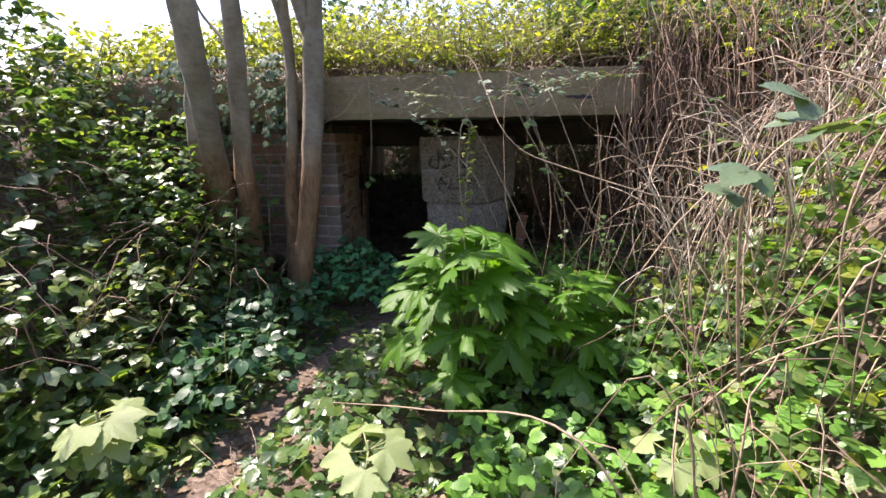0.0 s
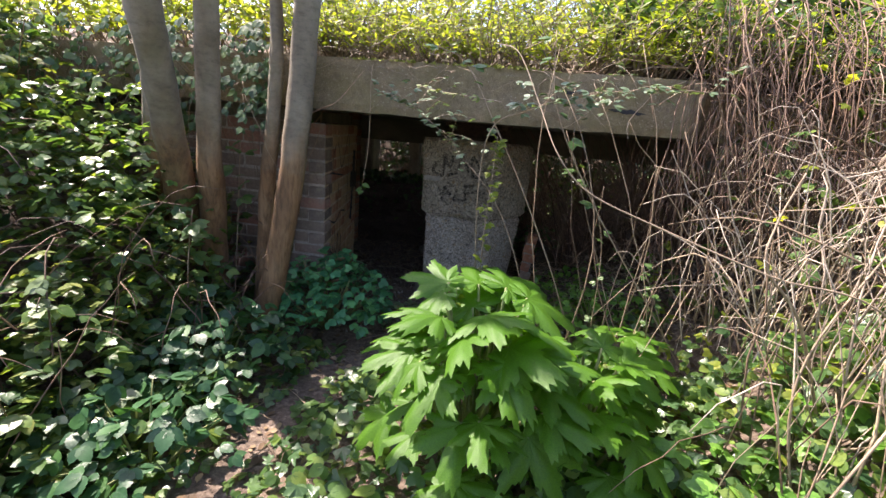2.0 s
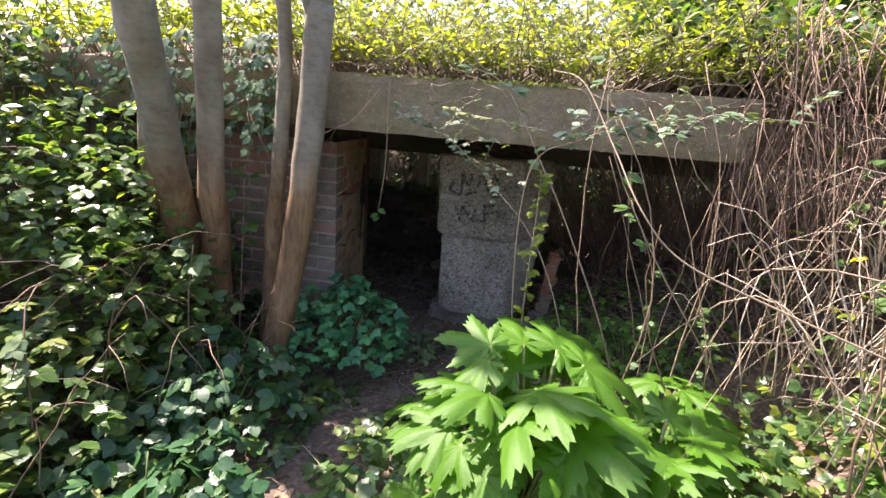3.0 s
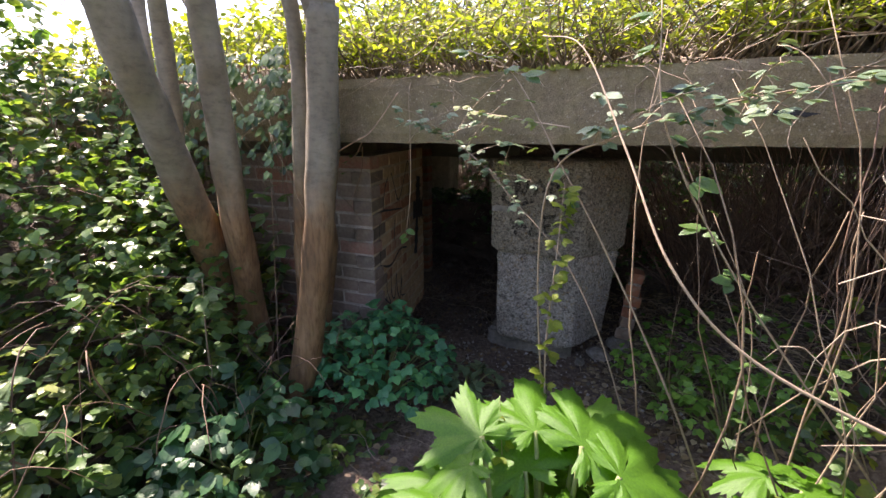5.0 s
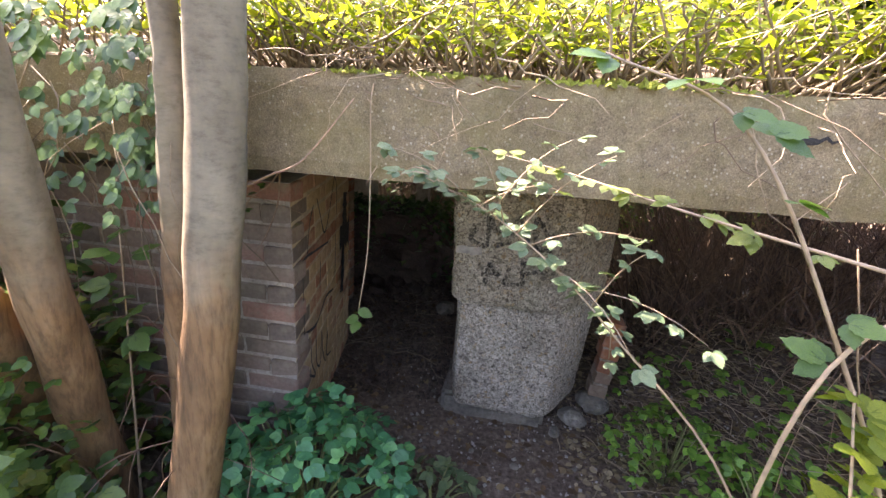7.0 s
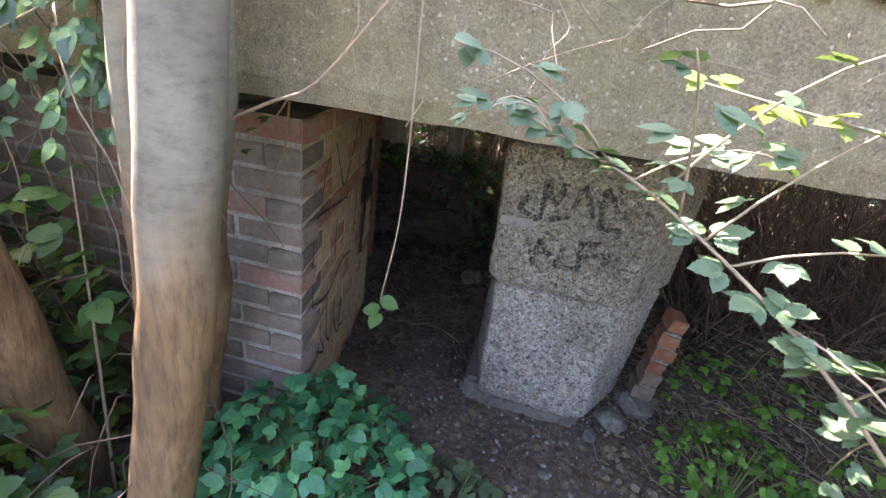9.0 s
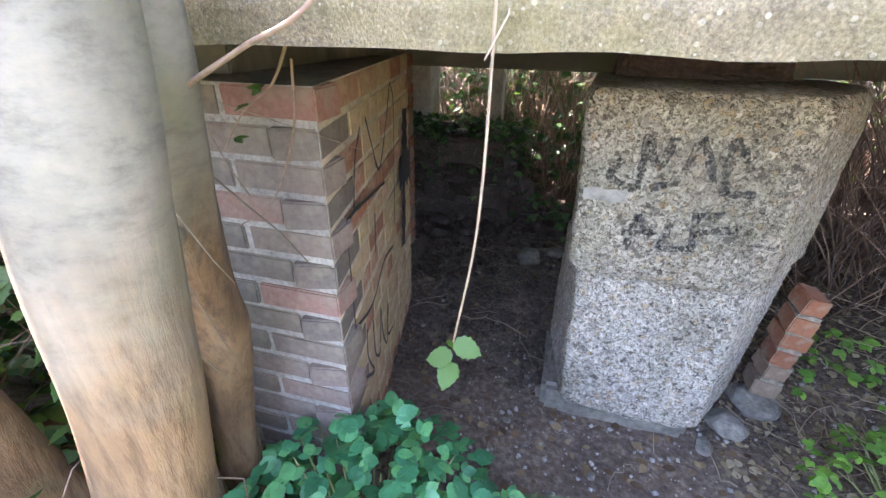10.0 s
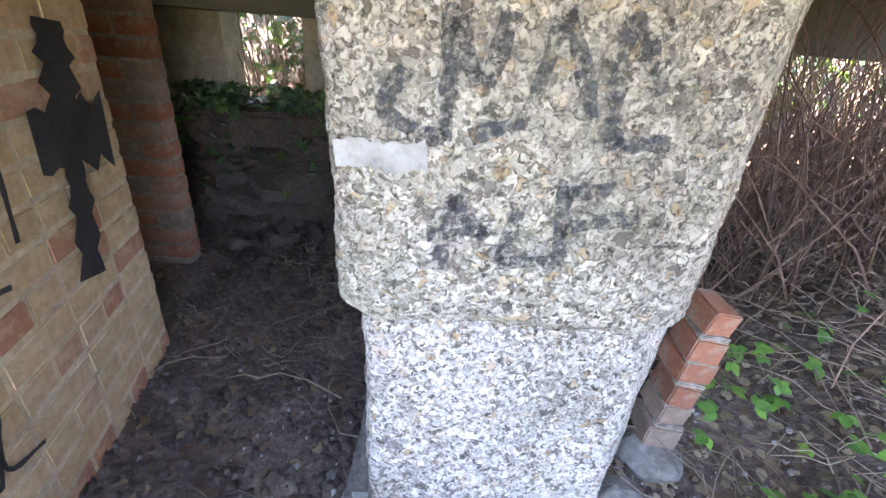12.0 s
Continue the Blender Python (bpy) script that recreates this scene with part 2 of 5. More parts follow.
RUBBLE = plain_rough("grey_stone", (0.12, 0.105, 0.09), (0.2, 0.18, 0.15), (0.3, 0.27, 0.23), 35.0, 0.8)
MOSS = plain_rough("bright_moss", (0.12, 0.15, 0.02), (0.22, 0.25, 0.03), (0.34, 0.36, 0.06), 90.0, 0.9)


def brick_material(name, stops, stain):
    k = Nodes(name)
    info = k.add("ShaderNodeObjectInfo")
    tone = k.ramp(info.outputs["Random"], stops)
    grain = k.ramp(k.noise(55.0, 5.0, 0.7), [(0.3, (0.7, 0.68, 0.66)), (0.7, (1.15, 1.12, 1.1))])
    colour = k.mix(1.0, tone, grain, "MULTIPLY")
    colour = k.mix(k.ramp(k.noise(16.0, 4.0), [(0.5, (0, 0, 0)), (0.72, (0.75, 0.75, 0.75))]), colour, stain)
    k.bump(k.noise(120.0, 5.0, 0.7), 0.7, 0.004)
    return k.finish(colour, 0.9)


BRICK_FRONT = brick_material("stock_brick", [(0.0, (0.15, 0.125, 0.105)), (0.35, (0.2, 0.16, 0.13)), (0.65, (0.25, 0.185, 0.15)), (0.85, (0.31, 0.185, 0.145)), (0.98, (0.32, 0.16, 0.12))], (0.27, 0.23, 0.175))
BRICK_JAMB = brick_material("limewashed_brick", [(0.0, (0.44, 0.32, 0.18)), (0.45, (0.5, 0.37, 0.22)), (0.62, (0.45, 0.31, 0.2)), (0.76, (0.4, 0.22, 0.14)), (1.0, (0.34, 0.15, 0.09))], (0.5, 0.4, 0.26))
BRICK_OLD = brick_material("weathered_red_brick", [(0.0, (0.22, 0.085, 0.045)), (0.45, (0.3, 0.12, 0.06)), (0.7, (0.24, 0.15, 0.1)), (1.0, (0.2, 0.15, 0.11))], (0.27, 0.22, 0.165))
BRICK_RED = brick_material("red_brick", [(0.0, (0.3, 0.1, 0.05)), (0.5, (0.36, 0.13, 0.065)), (1.0, (0.26, 0.1, 0.06))], (0.42, 0.33, 0.24))


# ---- building helpers ----
def mesh_object(name, verts, faces, material, parent=None, label="", smooth=False):
    me = bpy.data.meshes.new(name)
    me.from_pydata([tuple(v) for v in verts], [], [tuple(f) for f in faces])
    if smooth:
        me.polygons.foreach_set("use_smooth", [True] * len(me.polygons))
    me.materials.append(material)
    me.update()
    ob = new(name, me)
    if parent:
        ob.parent = parent
    if label:
        ob["label"] = label
    return ob


def part(name, bm, material, parent=None, label="", smooth=False):
    me = bpy.data.meshes.new(name)
    bm.to_mesh(me)
    bm.free()
    if smooth:
        me.polygons.foreach_set("use_smooth", [True] * len(me.polygons))
    me.materials.append(material)
    ob = new(name, me)
    if parent:
        ob.parent = parent
    if label:
        ob["label"] = label
    return ob


def box_bm(x0, x1, y0, y1, z0, z1, bevel=0.0, cuts=0):
    bm = bmesh.new()
    bmesh.ops.create_cube(bm, size=1.0)
    for v in bm.verts:
        v.co = Vector((x0 + (v.co.x + 0.5) * (x1 - x0), y0 + (v.co.y + 0.5) * (y1 - y0), z0 + (v.co.z + 0.5) * (z1 - z0)))
    if bevel:
        bmesh.ops.bevel(bm, geom=list(bm.edges), offset=bevel, segments=2, affect="EDGES")
    if cuts:
        bmesh.ops.subdivide_edges(bm, edges=list(bm.edges), cuts=cuts, use_grid_fill=True)
    return bm


def roughen(bm, amount, scale, seed=0.0):
    bm.normal_update()
    for v in bm.verts:
        p = v.co * scale + Vector((seed, seed * 1.7, seed * 0.6))
        v.co = v.co + v.normal * amount * (noise.noise(p) + 0.5 * noise.noise(p * 3.1))
    return bm


class Tubes:
    """Gathers many stems into one mesh."""

    def __init__(self):
        self.verts, self.faces = [], []

    def add(self, points, r0, r1, sides=5, lumps=0.0):
        pts = [Vector(p) for p in points]
        base = len(self.verts)
        n = len(pts)
        for i, p in enumerate(pts):
            d = (pts[min(i + 1, n - 1)] - pts[max(i - 1, 0)]).normalized()
            u = d.cross(Vector((0.31, 0.93, 0.17)))
            u = (u if u.length > 0.05 else d.cross(Vector((1, 0, 0)))).normalized()
            w = d.cross(u)
            r = r0 + (r1 - r0) * i / max(1, n - 1)
            for s in range(sides):
                a = 2 * math.pi * s / sides
                e = u * math.cos(a) + w * math.sin(a)
                rr = r * (1 + lumps * noise.noise(p * 6 + e * 1.5)) if lumps else r
                self.verts.append(p + e * rr)
        for i in range(n - 1):
            for s in range(sides):
                a, b = base + i * sides + s, base + i * sides + (s + 1) % sides
                self.faces.append((a, b, b + sides, a + sides))
        self.faces.append(tuple(base + s for s in range(sides))[::-1])
        self.faces.append(tuple(base + (n - 1) * sides + s for s in range(sides)))
        return pts

    def make(self, name, material, parent=None, label="", smooth=True):
        return mesh_object(name, self.verts, self.faces, material, parent, label, smooth)


def curve_points(a, b, sag=(0, 0, 0), n=8, wobble=0.0, rng=None):
    """Points from a to b, bowed by sag in the middle."""
    a, b, sag = Vector(a), Vector(b), Vector(sag)
    out = []
    for i in range(n + 1):
        t = i / n
        p = a.lerp(b, t) + sag * (4 * t * (1 - t))
        if wobble and rng and 0 < i < n:
            p = p + Vector((rng.uniform(-1, 1), rng.uniform(-1, 1), rng.uniform(-1, 1))) * wobble
        out.append(p)
    return out


def through_points(keys, n=6):
    """A smooth line through a few key points."""
    k = [Vector(p) for p in keys]
    k = [k[0] * 2 - k[1]] + k + [k[-1] * 2 - k[-2]]
    out = []
    for i in range(1, len(k) - 2):
        for j in range(n):
            t = j / n
            p0, p1, p2, p3 = k[i - 1], k[i], k[i + 1], k[i + 2]
            out.append(0.5 * ((2 * p1) + (p2 - p0) * t + (2 * p0 - 5 * p1 + 4 * p2 - p3) * t * t + (3 * p1 - p0 - 3 * p2 + p3) * t ** 3))
    out.append(k[-2])
    return out


def outline_leaf(profile, fold=0.12, droop=0.15):
    """A leaf one unit long: (along, half width) pairs, folded on its midrib."""
    verts, faces = [(0.0, 0.0, 0.0)], []
    rows = []
    for t, w in profile:
        z = -droop * t * t
        i = len(verts)
        verts += [(0.0, t, z), (-w, t - 0.04, z + fold * w), (w, t - 0.04, z + fold * w)]
        rows.append((i, i + 1, i + 2))
    i = len(verts)
    verts.append((0.0, 1.0, -droop))
    m, l, r = rows[0]
    faces += [(0, m, l), (0, r, m)]
    for (m0, l0, r0), (m1, l1, r1) in zip(rows, rows[1:]):
        faces += [(l0, m0, m1, l1), (m0, r0, r1, m1)]
    m, l, r = rows[-1]
    faces += [(l, m, i), (m, r, i)]
    return np.array(verts), faces


OVATE = outline_leaf([(0.15, 0.22), (0.4, 0.34), (0.68, 0.26), (0.88, 0.11)])
SERRATE = outline_leaf([(0.1, 0.2), (0.22, 0.25), (0.27, 0.34), (0.42, 0.33), (0.47, 0.38), (0.6, 0.29), (0.65, 0.32), (0.78, 0.2), (0.82, 0.22), (0.92, 0.08)])
LANCE = outline_leaf([(0.25, 0.12), (0.55, 0.15), (0.8, 0.09)], 0.2, 0.2)


def trifoliate(leaf, spread=62.0):
    """Three leaflets on one stalk, as brambles bear them."""
    verts, faces = [], []
    for angle, size in ((0.0, 0.62), (spread, 0.5), (-spread, 0.5)):
        a = radians(angle)
        v = leaf[0] * size
        x = v[:, 0] * math.cos(a) - v[:, 1] * math.sin(a)
        y = v[:, 0] * math.sin(a) + v[:, 1] * math.cos(a) + 0.3
        base = sum(len(q) for q in verts)
        verts.append(np.stack([x, y, v[:, 2] - 0.12 * abs(angle) / 60 * v[:, 1]], 1))
        faces += [tuple(base + i for i in f) for f in leaf[1]]
    return np.concatenate(verts), faces


def palmate(lobes, notch, teeth=0.05, per=6, droop=0.3):
    """A lobed leaf: (angle, length) of each lobe, the bays between at notch."""
    outline = []
    for i, (a, l) in enumerate(lobes):
        for j in range(-per // 2, per // 2 + 1):
            s = j / (per / 2)
            nxt = lobes[i + 1][0] if (j > 0 and i + 1 < len(lobes)) else (lobes[i - 1][0] if (j < 0 and i > 0) else a + 34 * (1 if j > 0 else -1))
            ang = a + abs(s) * (nxt - a) * 0.5
            rad = l * (1 - abs(s) ** 0.8) + notch * abs(s) ** 0.8
            if abs(j) % 2 == 1:
                rad *= 1 + teeth
            outline.append((ang, rad))
    verts = [(0.0, 0.0, 0.0)]
    for ang, rad in outline:
        a = radians(ang)
        x, y = rad * math.sin(a), rad * math.cos(a)
        verts.append((x, y, 0.06 * math.sin(a * 5) * rad - droop * rad * rad))
    ring = [(0, i + 1, i) for i in range(1, len(outline))]
    return np.array(verts), ring


SYCAMORE = palmate([(-105, 0.5), (-52, 0.85), (0, 1.0), (52, 0.85), (105, 0.5)], 0.6, 0.05, 8)
IVY = palmate([(-80, 0.55), (-38, 0.75), (0, 1.0), (38, 0.75), (80, 0.55)], 0.5, 0.0, 4)


def hogweed_leaf(seed):
    """A broad leaf of seven lobes with smaller toothed lobes, raised along its ribs."""
    rng = random.Random(seed)
    lobes = [(a + rng.uniform(-6, 6), l * rng.uniform(0.88, 1.1)) for a, l in ((-138, 0.42), (-98, 0.66), (-52, 0.86), (0, 1.0), (52, 0.86), (98, 0.66), (138, 0.42))]
    n, rings = 92, 4
    verts, faces = [(0.0, 0.0, 0.0)], []
    bend, twist = rng.uniform(0.18, 0.45), rng.uniform(-0.15, 0.15)
    for k in range(1, rings + 1):
        for i in range(n + 1):
            ang = -158 + 316 * i / n
            centre, length = min(lobes, key=lambda q: abs(q[0] - ang))
            off = min(1.0, abs(ang - centre) / 24.0)
            full = length * (1 - 0.5 * off ** 1.5)
            full *= 1 + 0.17 * math.sin(i * 1.05 + seed) * (0.25 + 0.75 * off) + 0.06 * (1 if i % 2 else -1) + 0.03 * rng.uniform(-1, 1)
            r = full * (k / rings) ** 0.85
            rib = 0.05 * math.cos(math.pi * off) * r
            a = radians(ang)
            x, y = r * math.sin(a), r * math.cos(a)
            verts.append((x, y + 0.05, rib - bend * r * r + twist * x * y + 0.02 * rng.uniform(-1, 1) * (k == rings)))
    w = n + 1
    for i in range(n):
        faces.append((0, 2 + i, 1 + i))
        for k in range(rings - 1):
            a = 1 + k * w + i
            faces.append((a, a + 1, a + 1 + w, a + w))
    return np.array(verts), faces


def leaf_cloud(name, template, places, ways, faces_up, sizes, material, parent=None, label=""):
    """One mesh of many leaves: base point, way it grows, way its face looks, size."""
    tv, tf = template
    p, d, u, s = (np.asarray(a, float) for a in (places, ways, faces_up, sizes))
    d = d / np.linalg.norm(d, axis=1, keepdims=True)
    x = np.cross(d, u)
    x /= np.linalg.norm(x, axis=1, keepdims=True) + 1e-9
    z = np.cross(x, d)
    v = p[:, None, :] + s[:, None, None] * (tv[None, :, 0:1] * x[:, None, :] + tv[None, :, 1:2] * d[:, None, :] + tv[None, :, 2:3] * z[:, None, :])
    n, m = len(p), len(tv)
    quads = [f for f in tf if len(f) == 4]
    tris = [f for f in tf if len(f) == 3]
    loops, starts, at = [], [], 0
    off = (np.arange(n) * m)[:, None]
    blocks = []
    for group, k in ((quads, 4), (tris, 3)):
        if group:
            blocks.append(((np.array(group).reshape(1, -1) + off).reshape(-1), k))
    me = bpy.data.meshes.new(name)
    me.vertices.add(n * m)
    me.vertices.foreach_set("co", v.reshape(-1))
    total = sum(len(b) for b, _ in blocks)
    me.loops.add(total)
    me.loops.foreach_set("vertex_index", np.concatenate([b for b, _ in blocks]).astype(np.int32))
    counts = np.concatenate([np.full(len(b) // k, k) for b, k in blocks])
    begin = np.concatenate([[0], np.cumsum(counts)[:-1]])
    me.polygons.add(len(counts))
    me.polygons.foreach_set("loop_start", begin.astype(np.int32))
    me.update(calc_edges=True)
    me.validate()
    me.materials.append(material)
    ob = new(name, me)
    if parent:
        ob.parent = parent
    if label:
        ob["label"] = label
    return ob


def random_ways(n, rng, up=0.6):
    """Leaf directions near level and faces turned mostly upward."""
    a = rng.uniform(0, 2 * np.pi, n)
    ways = np.stack([np.cos(a), np.sin(a), rng.normal(-0.15, 0.3, n)], 1)
    face = np.stack([rng.normal(0, 0.45, n), rng.normal(-0.15, 0.45, n), np.full(n, up)], 1)
    return ways, face


# ---- ground ----
def step(a, b, x):
    t = min(1.0, max(0.0, (x - a) / (b - a)))
    return t * t * (3 - 2 * t)


def ground_height(x, y):
    """The trodden hollow before the shelter, its floor, and the banks round it."""
    z = -0.3 * step(2.6, 0.2, y) - 0.2 * step(4.2, 6.0, y)
    inside = step(2.7, 3.05, y) * step(6.6, 6.3, y)
    left_open = 1.5 * step(-1.05 + 0.1 * math.sin(2 * y), -3.2, x)
    left_in = 1.7 * step(-3.3, -4.0, x) + 0.35 * step(-1.1, -1.7, x) * step(3.35, 3.1, y)
    edge = 1.0 + 0.25 * step(2.0, 2.6, y)
    right_open = (1.75 * step(edge, edge + 1.75, x) + 0.25 * step(edge - 0.45, edge + 0.25, x)) * step(3.2, 2.75, y)
    right_in = 0.32 * step(0.5, 1.6, x) + 0.12 * step(1.6, 2.4, x) + 1.1 * step(2.9, 4.2, x)
    z += left_open * (1 - inside) + left_in * inside + right_open + right_in * step(2.7, 3.05, y)
    z = max(z, 2.2 * step(6.9, 9.2, y) + 0.05 * step(6.5, 7.0, y))
    z = max(z, 1.0 * step(-1.2, -4.0, y))
    z += 0.035 * noise.noise(Vector((x * 1.7, y * 1.7, 0))) + 0.012 * noise.noise(Vector((x * 9, y * 9, 3)))
    return z


def build_ground():
    xs = sorted(set([round(-60 + 6 * i, 3) for i in range(21)] + [round(-6 + 0.25 * i, 3) for i in range(49)] + [round(-2 + 0.05 * i, 3) for i in range(81)]))
    ys = sorted(set([round(-60 + 6 * i, 3) for i in range(26)] + [round(-4 + 0.25 * i, 3) for i in range(57)] + [round(-0.5 + 0.05 * i, 3) for i in range(150)]))
    verts = [(x, y, ground_height(x, y) if abs(x) < 30 and abs(y) < 30 else 1.5) for y in ys for x in xs]
    n = len(xs)
    faces = [(j * n + i, j * n + i + 1, (j + 1) * n + i + 1, (j + 1) * n + i) for j in range(len(ys) - 1) for i in range(n - 1)]
    # the sheet goes on to the horizon
    ob = mesh_object("ground", verts, faces, SOIL, smooth=True)
    return tagged(ob, "bare trodden brown earth with leaf litter and rising banks", "ground", kind="structure")


ground = build_ground()

# ---- the concrete shelter ----
SOFFIT_Z, SLAB_TOP, SLAB_FRONT, SLAB_LEFT, SLAB_RIGHT = 1.3, 1.567, 3.0, -3.4, 2.4


def slab_edge(x):
    """The lintel ends beyond the side opening; the roof behind it goes on, set back."""
    return SLAB_FRONT + 0.3 * step(1.22, 1.3, x)


def build_slab():
    bm = bmesh.new()
    nx, nz = 116, 7
    front = [[None] * (nx + 1) for _ in range(nz + 1)]
    for j in range(nz + 1):
        for i in range(nx + 1):
            x = SLAB_LEFT + (SLAB_RIGHT - SLAB_LEFT) * i / nx
            z = SOFFIT_Z + (SLAB_TOP - SOFFIT_Z) * j / nz
            p = Vector((x * 3, z * 9, 0))
            y = slab_edge(x) + 0.006 * noise.noise(p) + 0.004 * noise.noise(p * 4)
            if j in (0, nz):
                y += 0.008 + 0.008 * noise.noise(Vector((x * 11, j, 0)))
                z += 0.006 * noise.noise(Vector((x * 8, j, 5)))
            front[j][i] = bm.verts.new((x, y, z))
    for j in range(nz):
        for i in range(nx):
            bm.faces.new((front[j][i], front[j][i + 1], front[j + 1][i + 1], front[j + 1][i]))
    back = 6.35
    top = [bm.verts.new((v.co.x, back, SLAB_TOP)) for v in front[nz]]
    for i in range(nx):
        bm.faces.new((front[nz][i], front[nz][i + 1], top[i + 1], top[i]))
    low = [bm.verts.new((v.co.x, SLAB_FRONT + 0.5, SOFFIT_Z + 0.004)) for v in front[0]]
    for i in range(nx):
        bm.faces.new((front[0][i + 1], front[0][i], low[i], low[i + 1]))
    # behind the lintel the roof is cast a little higher
    high = [bm.verts.new((v.co.x, SLAB_FRONT + 0.51, SOFFIT_Z + 0.03)) for v in front[0]]
    far = [bm.verts.new((v.co.x, back, SOFFIT_Z + 0.03)) for v in front[0]]
    for i in range(nx):
        bm.faces.new((low[i + 1], low[i], high[i], high[i + 1]))
        bm.faces.new((high[i + 1], high[i], far[i], far[i + 1]))
        bm.faces.new((far[i], top[i], top[i + 1], far[i + 1]))
    for i in (0, nx):
        ring = [front[j][i] for j in range(nz + 1)] + [top[i], far[i], high[i], low[i]]
        bm.faces.new(ring if i else ring[::-1])
    bmesh.ops.recalc_face_normals(bm, faces=list(bm.faces))
    ob = part("roof_slab", bm, SLAB_CONCRETE)
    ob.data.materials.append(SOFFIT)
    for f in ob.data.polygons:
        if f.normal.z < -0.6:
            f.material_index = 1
    return tagged(ob, "weathered grey-brown concrete roof slab with pebbles showing and moss along the edge", "concrete slab", kind="structure")


roof_slab = build_slab()


def crack(name, x0, x1, z, h):
    rng = random.Random(name + str(x0))
    n = 10
    verts, faces = [], []
    for i in range(n + 1):
        f = i / n
        x = x0 + (x1 - x0) * f
        zz = z + rng.uniform(-0.006, 0.006)
        hh = h * math.sin(math.pi * f) * rng.uniform(0.5, 1.2) + 0.001
        verts += [(x, SLAB_FRONT - 0.009, zz - hh / 2), (x, SLAB_FRONT - 0.009, zz + hh / 2)]
    faces = [(2 * i, 2 * i + 2, 2 * i + 3, 2 * i + 1) for i in range(n)]
    return mesh_object("crack", verts, faces, SPRAY, roof_slab, "dark open crack in the concrete")


crack("crack", 0.52, 0.66, 1.475, 0.014)
crack("crack", 0.78, 0.96, 1.402, 0.02)

# moss along the slab's upper edge
_rng = np.random.default_rng(5)
_n = 900
_x = _rng.uniform(-0.75, 0.6, _n)
_m = np.array([max(0.0, noise.noise(Vector((a * 2.2, 1, 0))) + 0.35) for a in _x])
_keep = _m > 0.1
_x, _m = _x[_keep], _m[_keep]
_n = len(_x)
moss = leaf_cloud("moss", OVATE, np.stack([_x, _rng.uniform(2.985, 3.15, _n), np.full(_n, SLAB_TOP - 0.006)], 1), np.stack([_rng.normal(0, 0.6, _n), _rng.normal(-0.4, 0.5, _n), np.full(_n, 0.6)], 1), np.tile([0.0, -0.6, 0.5], (_n, 1)), 0.012 + 0.02 * _m * _rng.uniform(0.5, 1.2, _n), MOSS, roof_slab, "bright yellow-green moss")
moss["kind"] = "stuff"


def thick_wall(name, x0, x1, y0, y1, z0, z1, material, label, rough=0.008):
    bm = box_bm(x0, x1, y0, y1, z0, z1, 0.012, 3)
    roughen(bm, rough, 6.0, x0)
    return tagged(part(name, bm, material), label, "wall", kind="structure")


# mortar core of the brick wall; its bricks come at the end of the file
CORNER_X, BRICK_Y, JAMB_LONG, JAMB_TURN = -0.8, 3.28, 1.2, radians(11.4)
COURSE, FIRST_Z, COURSES = 0.0775, -0.0945, 17


def jamb_point(along, out, z):
    """A place on the splayed side of the brick wall, along it from the corner and out from its face."""
    return Vector((CORNER_X - math.sin(JAMB_TURN) * along + math.cos(JAMB_TURN) * out, BRICK_Y + math.cos(JAMB_TURN) * along + math.sin(JAMB_TURN) * out, z))


def build_wall_core():
    top = FIRST_Z + COURSE * COURSES - 0.004
    near, far = jamb_point(0.007, -0.0035, 0), jamb_point(JAMB_LONG - 0.004, -0.0035, 0)
    plan = [(near.x, BRICK_Y + 0.006), (far.x, far.y), (-3.3, far.y), (-3.3, BRICK_Y + 0.006)]
    verts = [(x, y, z) for z in (-0.3, top) for x, y in plan]
    faces = [(3, 2, 1, 0), (4, 5, 6, 7)] + [(i, (i + 1) % 4, 4 + (i + 1) % 4, 4 + i) for i in range(4)]
    ob = mesh_object("wall_front", verts, faces, MORTAR)
    return tagged(ob, "thick brick wall of grey-brown stock bricks with limewashed side, beside the doorway", "brick wall", kind="structure")


wall_front = build_wall_core()
wall_front.data.materials.append(JAMB_MORTAR)
for _face in wall_front.data.polygons:
    if _face.normal.x > 0.9:
        _face.material_index = 1
# filler added in the gap above the bricks, recessed so it falls in shade
tagged(part("trim", box_bm(-3.3, CORNER_X - 0.26, BRICK_Y + 0.1, 4.4, FIRST_Z + COURSE * COURSES, SOFFIT_Z - 0.002, 0.004), SOFFIT), "added concrete filler, set back in the dark gap between brick wall and roof", "packing", kind="structure")
wall_left = thick_wall("wall_left", -3.4, -3.2, 3.4, 6.35, -0.4, 1.33, MORTAR, "grey rendered side wall inside the shelter")
thick_wall("wall_back", -3.2, -1.42, 6.05, 6.35, -0.5, 1.33, PLASTER, "pale rendered rear wall of the shelter")
wall_inner = tagged(part("wall_inner", box_bm(-1.7, -1.24, 5.006, 5.1, -0.4, 1.33), DIRTY_MORTAR), "red-brown brick partition inside the shelter", "brick wall", kind="structure")
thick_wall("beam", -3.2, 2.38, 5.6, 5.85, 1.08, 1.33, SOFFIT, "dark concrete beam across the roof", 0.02)


